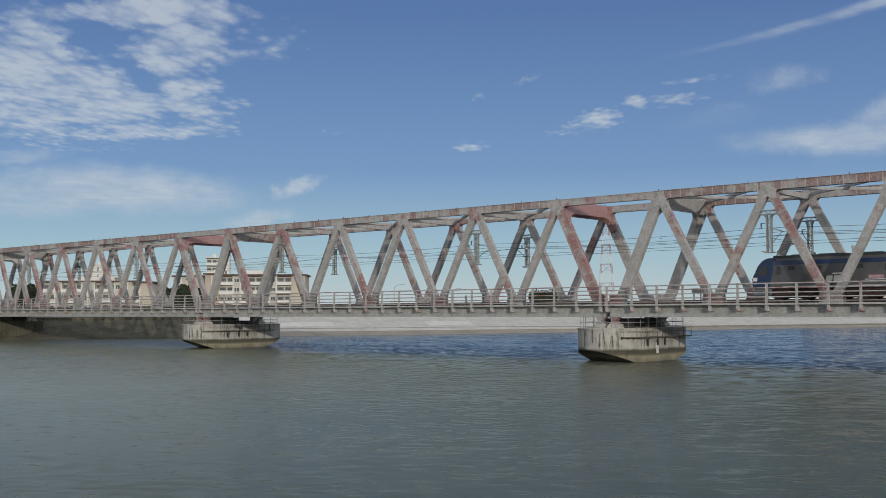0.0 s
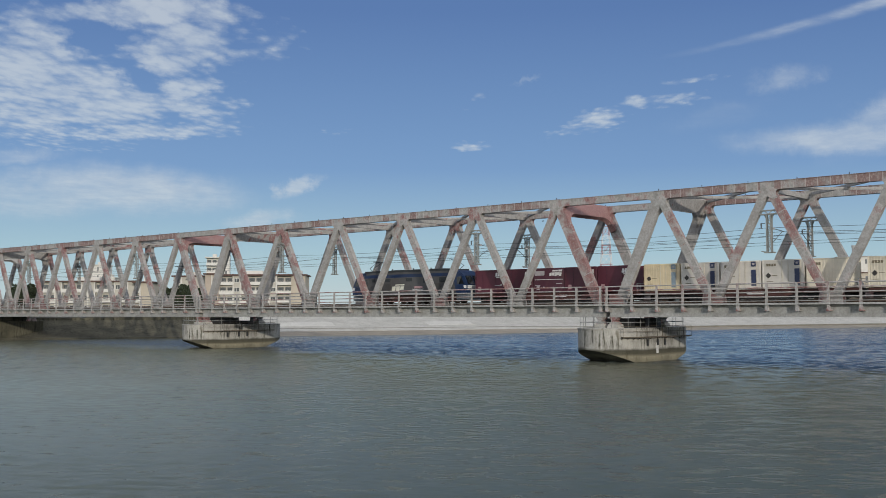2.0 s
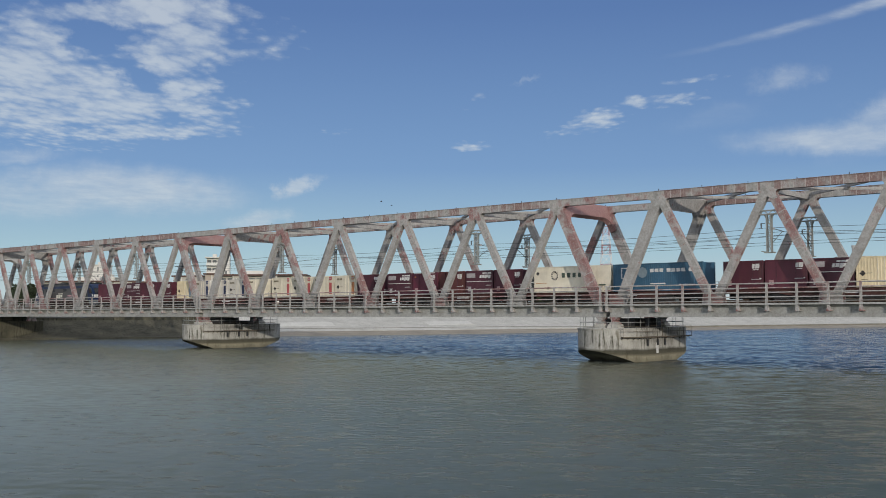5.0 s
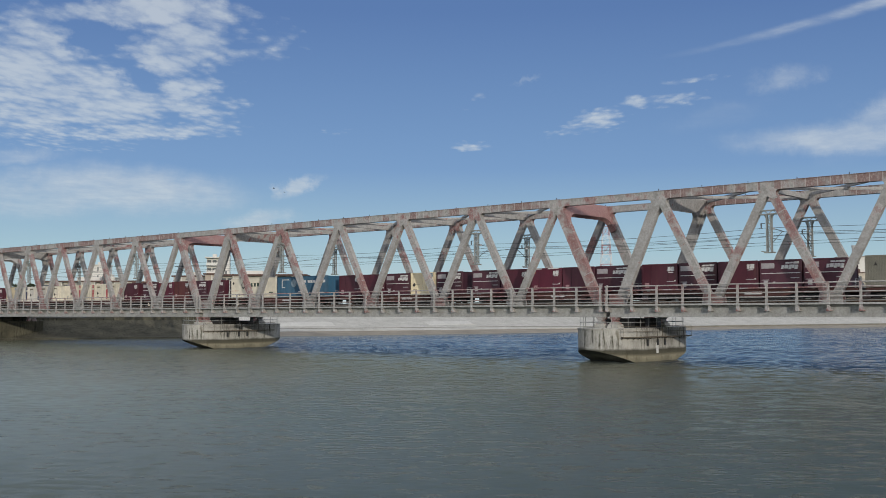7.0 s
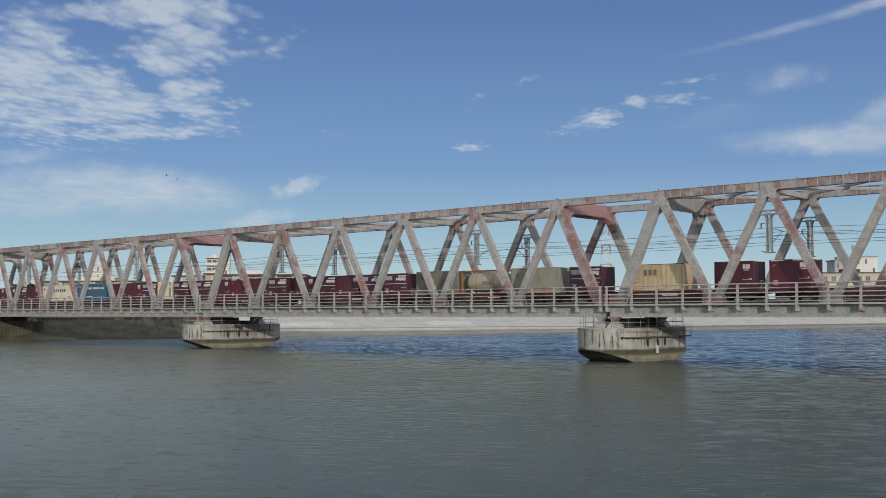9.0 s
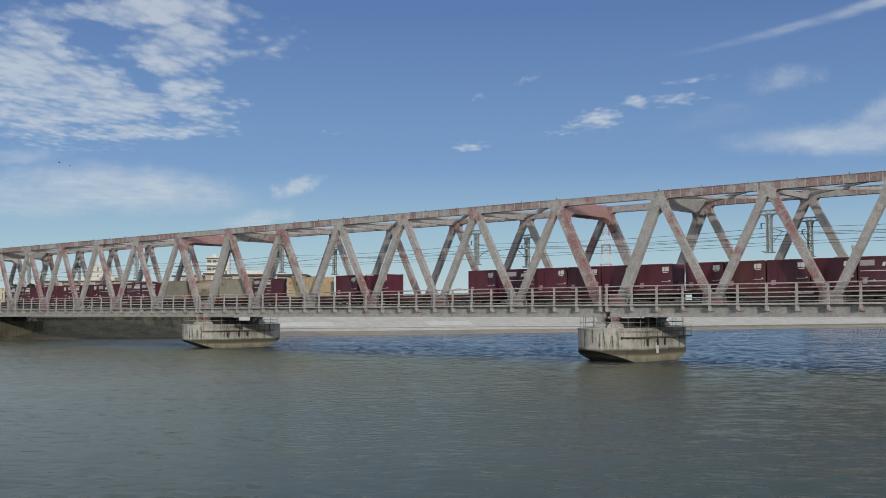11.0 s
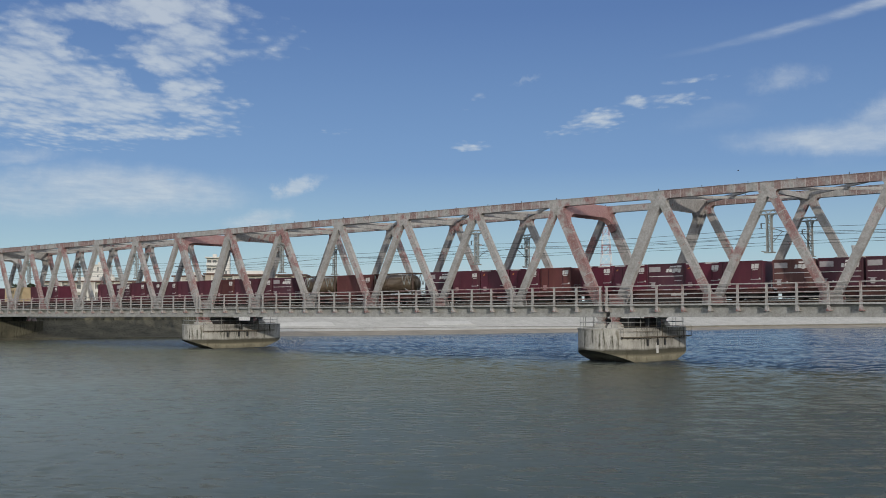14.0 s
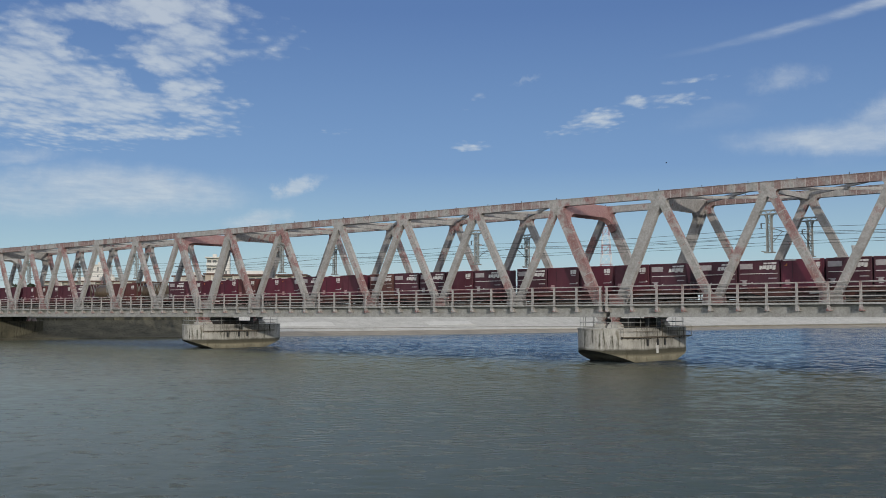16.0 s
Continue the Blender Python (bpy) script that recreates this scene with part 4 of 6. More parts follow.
def bridge_pier(px, longer=0.0):
    """longer: by how much the upstream end reaches further out."""
    thing = new("bridge_pier")
    thing.location = (px, YC, 0)
    R, L = 3.2, 3.95
    ring = []
    n = 18
    for i in range(n + 1):
        a = -math.pi * i / n
        ring.append((R * math.cos(a), -L + R * math.sin(a)))
    for i in range(n + 1):
        a = math.pi - math.pi * i / n
        ring.append((R * math.cos(a), L + longer + R * math.sin(a)))
    bm = B()
    rows = []
    for z, k in ((-1.0, 1.0), (3.02, 1.0), (3.02, 1.012), (3.13, 1.012), (3.17, 1.0)):
        rows.append([bm.verts.new((x * k, y * k, z)) for x, y in ring])
    m = len(ring)
    for a, b in zip(rows, rows[1:]):
        for i in range(m):
            bm.faces.new((a[i], a[(i + 1) % m], b[(i + 1) % m], b[i]))
    bm.faces.new(rows[-1])
    bm.faces.new(rows[0][::-1])
    bmesh.ops.remove_doubles(bm, verts=bm.verts[:], dist=0.001)
    # both ends are cut back to the waterline by slanting planes, along the current
    for s in (-1, 1):
        flow = Vector((0.333 * s, 0.943 * s, 0))
        tip, run = flow * 6.91 + Vector((0, longer if s > 0 else 0, 1.12)), 3.36 / 1.17
        nrm = (flow - Vector((0, 0, run))).normalized()
        bmesh.ops.bisect_plane(bm, geom=bm.verts[:] + bm.edges[:] + bm.faces[:], plane_co=tip, plane_no=nrm, clear_outer=True)
        bmesh.ops.holes_fill(bm, edges=[e for e in bm.edges if e.is_boundary], sides=0)
    part("shaft", bm, M["pier"], thing)
    # bearings on plinths
    for y in (YN - YC, YF - YC):
        for o in (-0.75, 0.75):
            bm = B()
            prism(bm, [(o - 0.62, 3.15), (o + 0.62, 3.15), (o + 0.5, 3.5), (o - 0.5, 3.5)], y - 0.55, y + 0.55)
            part("plinth", bm, M["bank"], thing, "pale concrete bearing plinth")
            bm = B()
            prism(bm, [(o - 0.45, 3.5), (o + 0.45, 3.5), (o + 0.4, 3.62), (o + 0.16, 3.85), (o + 0.4, 4.1), (o + 0.4, 4.2), (o - 0.4, 4.2), (o - 0.4, 4.1), (o - 0.16, 3.85), (o - 0.4, 3.62)], y - 0.4, y + 0.4)
            part("bearing", bm, M["steel_mid"], thing, "grey steel rocker bearing spotted with rust")
    for y in (-2.6, 0.2, 2.4):
        bm = B()
        box(bm, -1.5, 1.5, y - 0.45, y + 0.45, 3.16, 4.05, 0.04)
        part("stopper_block", bm, M["dark_steel"], thing, "dark steel seismic stopper")
    # guard rail round the top
    bm = B()
    ring2 = [(x * 0.95, y * 0.97) for x, y in ring]
    for i in range(len(ring2)):
        a, b = ring2[i], ring2[(i + 1) % len(ring2)]
        if (Vector(a) - Vector(b)).length > 0.05:
            for z in (3.7, 4.2):
                pipe(bm, (*a, z), (*b, z), 0.025, 5)
        if i % 3 == 0:
            pipe(bm, (*a, 3.15), (*a, 4.22), 0.028, 5)
    for y in (-2.4, -0.8, 0.8, 2.4):
        for x in (ring2[0][0], -ring2[0][0]):
            pipe(bm, (x, y, 3.15), (x, y, 4.22), 0.028, 5)
    part("guard_rail", bm, M["mast"], thing, "thin weathered pipe guard rail")
    # side gangway, bent round the near end
    path = []
    for i in range(5):
        a = radians(-43 + 43 * i / 4)
        path.append((Vector((0, -L, 0)), Vector((math.cos(a), math.sin(a), 0))))
    path += [(Vector((0, y, 0)), Vector((1, 0, 0))) for y in (-2.5, -1.05, 0.4, 1.85, 3.3, 4.75)]
    bm = B()
    for (c0, d0), (c1, d1) in zip(path, path[1:]):
        q = [c0 + d0 * (R + 0.003), c0 + d0 * (R + 0.62), c1 + d1 * (R + 0.62), c1 + d1 * (R + 0.003)]
        vs = [bm.verts.new((p.x, p.y, z)) for z in (2.26, 2.36) for p in q]
        for f in ((0, 1, 2, 3), (7, 6, 5, 4), (0, 4, 5, 1), (1, 5, 6, 2), (2, 6, 7, 3), (3, 7, 4, 0)):
            bm.faces.new([vs[i] for i in f])
    for c, d in path:
        bar(bm, c + d * (R + 0.01) + Vector((0, 0, 2.1)), c + d * (R + 0.3) + Vector((0, 0, 2.25)), 0.04, 0.04)
    part("gangway", bm, M["gangway"], thing, "narrow rusty steel inspection gangway")
    bm = B()
    for c, d in path[::2]:
        p = c + d * (R + 0.58)
        pipe(bm, (p.x, p.y, 2.3), (p.x, p.y, 3.36), 0.026, 5)
    for z in (2.85, 3.35):
        line = [path[0][0] + path[0][1] * R] + [c + d * (R + 0.58) for c, d in path] + [path[-1][0] + path[-1][1] * R]
        for p, q in zip(line, line[1:]):
            pipe(bm, (p.x, p.y, z), (q.x, q.y, z), 0.022, 5)
    part("gangway_rail", bm, M["gangway"], thing)
    if px > X_END - 1:
        bm = B()
        box(bm, R + 0.005, R + 0.03, -1.25, -0.85, 0.75, 1.75)
        part("gauge_plate", bm, M["white"], thing, "white water gauge plate")
    for y in (-2.95, -1.05, 0.35):
        bm = B()
        box(bm, R + 0.005, R + 0.12, y - 0.12, y + 0.12, 1.5, 2.1)
        part("scupper", bm, M["dark_steel"], thing, "dark steel drain box")
    return tagged(thing, "stained concrete bridge pier with rounded ends standing in water", "bridge pier", "bridge piers")


for k in range(0, 2):
    bridge_pier(X_END - 0.43 - PITCH_X * k, 0.7 * k)


def hung_sign(x):
    """A board hung below the girder over the fairway."""
    thing = new("hung_sign")
    thing.location = (x, YN - 0.42, ZB)
    bm = B()
    box(bm, -1.1, 1.1, -0.03, 0.03, -0.52, -0.06, 0.01)
    part("board", bm, M["white"], thing, "plain white board")
    for a in (-0.8, 0.8):
        bm = B()
        box(bm, a - 0.04, a + 0.04, 0.03, 0.09, -0.5, 0.25)
        part("hanger", bm, M["mast"], thing)
    return tagged(thing, "white board hung below the bridge girder", "sign")


hung_sign(-106.6)


def abutment():
    bm = B()
    xa = X_END - 0.43 - PITCH_X * 2
    box(bm, xa - 9.0, xa + 1.3, YN - 1.6, YF + 1.6, -0.5, 3.3, 0.05)
    box(bm, xa - 9.0, xa - 2.2, YN - 1.6, YF + 1.6, 3.3, 4.1, 0.05)
    tagged(obj("abutment", bm, M["bank_dark"]), "stained concrete bridge abutment in the bank, shade put into its dark colour", "abutment", kind="structure")
    for y in (YN, YF):
        for o in (-0.75, 0.75):
            bm = B()
            prism(bm, [(xa + o - 0.45, 3.29), (xa + o + 0.45, 3.29), (xa + o + 0.16, 3.8), (xa + o + 0.4, 4.2), (xa + o - 0.4, 4.2), (xa + o - 0.16, 3.8)], y - 0.4, y + 0.4)
            tagged(obj("bridge_bearing", bm, M["steel_red"]), "rusty steel bearing on the abutment", "bearing", "abutment bearings")


abutment()


# ---- the train ----
X0 = -38.72
TRAIN = []                     # (thing, distance behind the train's nose)


def reach(t):
    """How far the train has run after t seconds; it slows slightly."""
    return 24.914 * t - 0.0165 * t * t


def on_train(thing, at):
    TRAIN.append((thing, at))
    return thing


def bogie(parent, x, wheel_r=0.43, base=1.9, mat="black"):
    bm = B()
    for y in (-0.78, 0.78):
        prism(bm, [(x - base / 2 - 0.35, 0.45), (x - base / 2 - 0.3, 0.6), (x - 0.45, 0.66), (x - 0.3, 0.42), (x + 0.3, 0.42), (x + 0.45, 0.66), (x + base / 2 + 0.3, 0.6), (x + base / 2 + 0.35, 0.45), (x, 0.28)], y - 0.07, y + 0.07)
    box(bm, x - 0.35, x + 0.35, -0.75, 0.75, 0.38, 0.72)
    # filler added between the wheels to close the see-through gap
    box(bm, x - base / 2 - 0.3, x + base / 2 + 0.3, -0.4, 0.4, 0.2, 0.6)
    b = part("bogie", bm, M[mat], parent)
    for sx in (-base / 2, base / 2):
        bm = B()
        pipe(bm, (x + sx, -0.62, wheel_r), (x + sx, 0.62, wheel_r), 0.08, 8)
        for y in (-0.56, 0.56):
            pipe(bm, (x + sx, y - 0.06, wheel_r), (x + sx, y + 0.06, wheel_r), wheel_r, 16)
        w = part("wheelset", bm, M["wheel"], b, "dull brown steel wheelset")


def make_wagon():
    """A container flat wagon, 19.9 m over its frame."""
    thing = new("container_wagon")
    bm = B()
    for y in (-1.05, 1.05):
        box(bm, 0.15, 20.0, y - 0.06, y + 0.06, 0.62, 0.99)
    for x in (0.15, 3.0, 5.2, 8.0, 10.1, 12.2, 15.0, 17.2, 19.9):
        box(bm, x, x + 0.14, -1.04, 1.04, 0.66, 0.96)
    box(bm, 0.2, 19.95, -0.28, 0.28, 0.60, 0.92)
    prism(bm, [(5.0, 0.64), (15.2, 0.64), (13.6, 0.34), (6.6, 0.34)], -1.08, -0.98)
    prism(bm, [(5.0, 0.64), (15.2, 0.64), (13.6, 0.34), (6.6, 0.34)], 0.98, 1.08)
    part("underframe", bm, M["wagon_red"], thing, "dusty red-brown steel wagon frame")
    for x in (2.9, 17.3):
        bogie(thing, x)
    bm = B()
    for x in (7.4, 9.2, 11.6):
        box(bm, x, x + 1.1, -0.95, -0.35, 0.25, 0.62, 0.03)
        box(bm, x, x + 1.1, 0.35, 0.95, 0.25, 0.62, 0.03)
    box(bm, 4.6, 15.6, -0.9, -0.8, 0.12, 0.62)
    box(bm, 0.9, 4.9, -0.7, -0.66, 0.2, 0.62)
    box(bm, 15.3, 19.3, -0.7, -0.66, 0.2, 0.62)
    # black centre panel added to block the sky showing under the wagon
    box(bm, 0.15, 20.05, -0.06, 0.06, 0.16, 0.62)
    part("brake_gear_and_filler", bm, M["black"], thing)
    bm = B()
    box(bm, 10.3, 11.9, -1.13, -1.09, 0.55, 0.78)
    part("side_plate", bm, M["white"], thing, "pale marking plate on the frame")
    for x in (0.2, 19.93):
        bm = B()
        for y in (-1.1, -0.5, 0.5, 1.1):
            pipe(bm, (x, y, 0.95), (x, y, 1.75), 0.02, 5)
        for z in (1.3, 1.75):
            pipe(bm, (x, -1.1, z), (x, 1.1, z), 0.02, 5)
        part("end_rail", bm, M["galv"], thing)
    for x in (-0.25, 20.15):
        bm = B()
        box(bm, x - 0.18, x + 0.35, -0.12, 0.12, 0.72, 0.96, 0.03)
        part("coupler", bm, M["black"], thing)
    return tagged(thing, "long red-brown flat container wagon on two bogies", "freight wagon", "container wagons")


def container_shell(thing, mat, ln, wd, ht, ribs, depth=0.035, frame=0.12):
    """A container: one folded body shell, corner posts, and rails along the sides."""
    h = wd / 2
    half = []
    if ribs:
        st = (ln - 2 * frame) / ribs
        for i in range(ribs):
            x = frame + st * i
            half += [(x, depth), (x + st * 0.28, depth), (x + st * 0.36, depth * 0.3), (x + st * 0.64, depth * 0.3), (x + st * 0.72, depth)]
        half.append((ln - frame, depth))
    else:
        half = [(frame, depth), (ln - frame, depth)]
    e = frame * 0.4
    half = [(e, depth)] + half + [(ln - e, depth)]
    pts = [(x, -h + d) for x, d in half] + [(x, h - d) for x, d in reversed(half)]
    bm = B()
    low = [bm.verts.new((x, y, 0.06)) for x, y in pts]
    top = [bm.verts.new((x, y, ht - 0.04)) for x, y in pts]
    n = len(pts)
    for i in range(n):
        bm.faces.new((low[i], low[(i + 1) % n], top[(i + 1) % n], top[i]))
    bm.faces.new(low[::-1])
    bm.faces.new(top)
    part("body", bm, M[mat], thing)
    for x in (0, ln - frame):
        for y in (-h, h - frame):
            bm = B()
            box(bm, x, x + frame, y, y + frame, 0, ht, 0.015)
            part("corner_post", bm, M[mat], thing)
    for y in (-h, h - 0.09):
        for z0, z1, nm in ((0, 0.14, "bottom_rail"), (ht - 0.11, ht, "top_rail")):
            bm = B()
            box(bm, frame, ln - frame, y, y + 0.09, z0, z1)
            part(nm, bm, M[mat], thing)


def plate(parent, x0, x1, z0, z1, mat, name="marking", y=-1.225, label=""):
    bm = B()
    box(bm, x0, x1, -abs(y) - 0.006, -abs(y) + 0.02, z0, z1)
    return part(name, bm, M[mat], parent, label)


def emblem(parent, x, z, s, mat="white"):
    """A company emblem as two plain joined shapes."""
    bm = B()
    for sgn in (-1,):
        y0, y1 = sorted((sgn * 1.226, sgn * 1.234))
        prism(bm, [(x, z), (x + s * 0.36, z), (x + s * 0.42, z + s * 0.60), (x + s * 0.06, z + s * 0.60)], y0, y1)
        prism(bm, [(x + s * 0.44, z), (x + s * 1.0, z), (x + s * 1.06, z + s * 0.62), (x + s * 0.50, z + s * 0.62)], y0, y1)
    return part("emblem", bm, M[mat], parent, "plain white company emblem")


KINDS = {}


def make_container(kind):
    """One container of each look; later ones are copies."""
    ln, ht = 3.72, 2.5
    if kind in ("plain", "worn", "banner", "top_strip", "faded"):
        body = {"plain": "maroon", "worn": "maroon_old", "banner": "maroon_dark", "top_strip": "maroon_bright", "faded": "maroon_faded"}[kind]
        thing = new("freight_container")
        container_shell(thing, body, ln, 2.45, ht, 0)
        for x in (0.12, 1.0, 2.72, 3.6):
            bm = B()
            box(bm, x - 0.02, x + 0.02, -1.222, -1.19, 0.14, ht - 0.12)
            part("door_seam", bm, M["maroon_dark"], thing)
        if kind in ("banner", "faded"):
            plate(thing, 0.16, 1.32, 1.76, 2.22, "marking_grey")
            for a, b, z0, z1 in ((2.30, 2.66, 2.14, 2.28), (2.70, 2.98, 2.14, 2.28), (3.02, 3.46, 2.12, 2.30), (1.92, 2.14, 1.70, 2.02), (2.20, 2.52, 1.72, 2.04), (2.56, 2.80, 1.66, 2.04), (2.84, 3.06, 1.74, 2.04), (3.08, 3.36, 1.66, 2.02)):
                bm = B()
                lean = (z1 - z0) * 0.2
                prism(bm, [(a, z0), (b, z0), (b + lean, z1), (a + lean, z1)], -1.231, -1.205)
                part("emblem", bm, M["white"], thing)
            plate(thing, 0.16, 3.58, 1.31, 1.37, "white", "stripe")
            plate(thing, 2.75, 3.48, 0.88, 0.96, "marking_grey")
            plate(thing, 0.16, 0.80, 0.74, 0.80, "marking_grey")
            plate(thing, 0.36, 0.72, 0.30, 0.72, "marking_grey")
            plate(thing, 1.2, 1.32, 0.50, 0.62, "white")
        else:
            emblem(thing, 2.70, 1.80, 0.66)
            plate(thing, 2.80, 3.28, 1.66, 1.73, "white")
            plate(thing, 2.62, 3.35, 0.82, 0.89, "marking_grey")
            plate(thing, 3.38, 3.52, 0.84, 0.98, "white")
            plate(thing, 0.36, 0.76, 0.32, 0.76, "marking_pink")
            plate(thing, 0.42, 0.70, 0.46, 0.62, "maroon_dark")
            if kind == "top_strip":
                plate(thing, 0.2, 1.35, 2.38, 2.48, "white", "stripe")
                plate(thing, 2.1, 3.4, 2.38, 2.48, "white", "stripe")
                bm = B()
                prism(bm, [(0.3, 1.95), (0.55, 1.95), (0.55, 2.15)], -1.232, -1.226)
                part("marking", bm, M["marking_orange"], thing)
        label = {"plain": "maroon steel freight container with white emblem", "worn": "rust-brown maroon freight container with faded emblem", "banner": "dark maroon freight container with white stripe and panels", "top_strip": "bright maroon freight container with white top strips", "faded": "faded brown freight container with dull white panels"}[kind]
        return tagged(thing, label, "container", "freight containers")
    if kind.startswith("cream"):
        thing = new("freight_container")
        col = "yellow_cream" if kind in ("cream_grey",) else ("white_cream" if kind == "cream_blue" else "cream")
        container_shell(thing, col, ln, 2.45, ht, 0 if kind == "cream_blue" else 14, 0.03)
        bm = B()
        for s in (-1,):
            y0, y1 = sorted((s * 1.222, s * 1.234))
            c, z, r = 0.54, 1.14, 0.25
            prism(bm, [(c - r, z), (c, z - r), (c + r, z), (c, z + r)], y0, y1)
        part("diamond_mark", bm, M["ink"], thing, "dark diamond mark")
        if kind != "cream_grey":
            for i in range(4):
                plate(thing, 0.36 + 0.23 * i, 0.53 + 0.23 * i, 1.95, 2.17, "ink_soft", "emblem")
        plate(thing, 0.85, 1.35, 1.13, 1.17, "ink_soft")
        plate(thing, 0.40, 0.95, 0.62, 0.66, "ink_soft")
        st = {"cream_blue": "stripe_blue", "cream_red": "stripe_red", "cream_orange": "stripe_orange", "cream_grey": "stripe_grey", "cream_plain": None}[kind]
        if st:
            plate(thing, 2.86, 3.30, 0.30, 1.70, st, "stripe")
            plate(thing, 2.86, 3.30, 1.98, 2.42, st, "stripe")
            plate(thing, 2.98, 3.18, 2.10, 2.28, "marking_grey", "stripe", 1.229)
        bm = B()
        for x in (1.75, 2.3, 3.35):
            for s in (-1,):
                y0, y1 = sorted((s * 1.2, s * 1.238))
                box(bm, x - 0.02, x + 0.02, y0, y1, 0.1, ht - 0.1)
        part("lock_bar", bm, M["cream"], thing)
        word = {"cream_blue": "blue", "cream_red": "red", "cream_orange": "orange", "cream_grey": "grey-blue", "cream_plain": "no"}[kind]
        return tagged(thing, "cream ribbed freight container with %s vertical stripe" % word, "container", "freight containers")
    if kind == "long_cream":
        thing = new("long_container")
        container_shell(thing, "cream", 9.05, 2.49, 2.6, 0, 0.02)
        bm = B()
        box(bm, -0.46, -0.02, -1.15, 1.15, 0.05, 2.3, 0.02)
        unit = part("cooling_unit", bm, M["loco_dark"], thing, "dark cooling unit in a pale frame")
        bm = B()
        for y in (-1.2, 1.1):
            box(bm, -0.50, -0.40, y, y + 0.1, 0.0, 2.45)
        box(bm, -0.50, -0.02, -1.2, 1.2, 2.30, 2.45)
        box(bm, -0.50, -0.02, -1.2, 1.2, 1.05, 1.15)
        part("unit_frame", bm, M["white"], unit)
        bm = B()
        for s in (-1,):
            y0, y1 = sorted((s * 1.246, s * 1.254))
            for i in range(12):
                a, b = 2 * math.pi * i / 12, 2 * math.pi * (i + 0.62) / 12
                prism(bm, [(2.55 + r * math.cos(q), 1.7 + r * math.sin(q) * 1.15) for r, q in ((0.26, a), (0.42, a), (0.42, b), (0.26, b))], y0, y1)
        part("emblem", bm, M["ink"], thing)
        for i in range(6):
            x = 3.42 + 0.64 * i
            plate(thing, x, x + 0.36, 1.48, 1.94, "stripe_green", "lettering_bar", 1.246)
        bm = B()
        for s in (-1,):
            y0, y1 = sorted((s * 1.246, s * 1.254))
            prism(bm, [(0.3, 1.95), (0.5, 1.75), (0.7, 1.95), (0.5, 2.15)], y0, y1)
        part("diamond_mark", bm, M["ink"], thing)
        plate(thing, 0.25, 1.6, 0.95, 0.99, "marking_orange", "marking", 1.246)
        plate(thing, 1.6, 1.9, 0.35, 0.6, "ink_soft", "marking", 1.246)
        plate(thing, 7.7, 8.5, 0.62, 0.75, "stripe_green", "marking", 1.246)
        return tagged(thing, "long cream freight container with dark green markings", "container", "freight containers")
    if kind == "long_blue":
        thing = new("long_container")
        container_shell(thing, "teal", 9.4, 2.49, 2.6, 40, 0.03)
        plate(thing, 0.9, 2.3, 2.15, 2.25, "white", "marking", 1.246)
        plate(thing, 0.9, 1.0, 1.2, 2.1, "white", "marking", 1.246)
        plate(thing, 0.9, 1.5, 1.2, 1.27, "white", "marking", 1.246)
        bm = B()
        for s in (-1,):
            y0, y1 = sorted((s * 1.246, s * 1.254))
            prism(bm, [(3.2 + 0.5 * math.cos(a), 1.75 + 0.5 * math.sin(a)) for a in [2 * math.pi * i / 16 for i in range(16)]], y0, y1)
        part("emblem", bm, M["stripe_grey"], thing)
        for i in range(9):
            x = 4.0 + 0.5 * i + (0.25 if i > 2 else 0) + (0.25 if i > 6 else 0)
            plate(thing, x, x + 0.38, 1.75, 2.08, "white", "lettering_bar", 1.246)
        plate(thing, 4.0, 5.6, 0.62, 0.74, "white", "marking", 1.246)
        plate(thing, 7.0, 8.6, 0.5, 0.6, "white", "marking", 1.246)
        return tagged(thing, "long teal-blue ribbed freight container with white markings", "container", "freight containers")
    if kind == "grey20":
        thing = new("grey_container")
        container_shell(thing, "khaki", 6.06, 2.44, 2.59, 46, 0.04)
        bm = B()
        for s in (-1,):
            y0, y1 = sorted((s * 1.222, s * 1.23))
            prism(bm, [(0.7, 1.75), (1.0, 1.75), (0.85, 2.05)], y0, y1)
        part("marking", bm, M["ink"], thing)
        plate(thing, 4.2, 4.5, 0.2, 0.35, "marking_orange")
        plate(thing, 4.8, 5.1, 0.2, 0.35, "marking_orange")
        return tagged(thing, "plain grey-khaki corrugated freight container", "container", "freight containers")
    if kind == "yellow20":
        thing = new("yellow_container")
        container_shell(thing, "ochre", 6.06, 2.44, 2.5, 12, 0.03)
        plate(thing, 0.1, 5.96, 2.44, 2.50, "ink", "top_edge")
        for i in range(3):
            x = 1.75 + 0.5 * i
            plate(thing, x, x + 0.34, 1.45, 2.0, "ink_soft", "lettering_bar")
        bm = B()
        for s in (-1,):
            y0, y1 = sorted((s * 1.222, s * 1.23))
            prism(bm, [(0.35, 1.75), (0.6, 1.5), (0.85, 1.75), (0.6, 2.0)], y0, y1)
        part("diamond_mark", bm, M["marking_orange"], thing)
        for z in (0.45, 0.8, 1.15):
            plate(thing, 0.3, 1.1, z, z + 0.06, "ink_soft")
        return tagged(thing, "weathered yellow-cream ribbed container with rust streaks", "container", "freight containers")
    if kind == "rust20":
        thing = new("rusty_container")
        container_shell(thing, "maroon_old", 6.06, 2.44, 2.5, 0, 0.03)
        emblem(thing, 4.85, 1.72, 0.66)
        plate(thing, 4.95, 5.45, 1.60, 1.67, "white")
        plate(thing, 4.75, 5.55, 0.78, 0.86, "marking_grey")
        plate(thing, 5.1, 5.3, 0.42, 0.52, "white")
        return tagged(thing, "rusty brown freight container with a white emblem", "container", "freight containers")
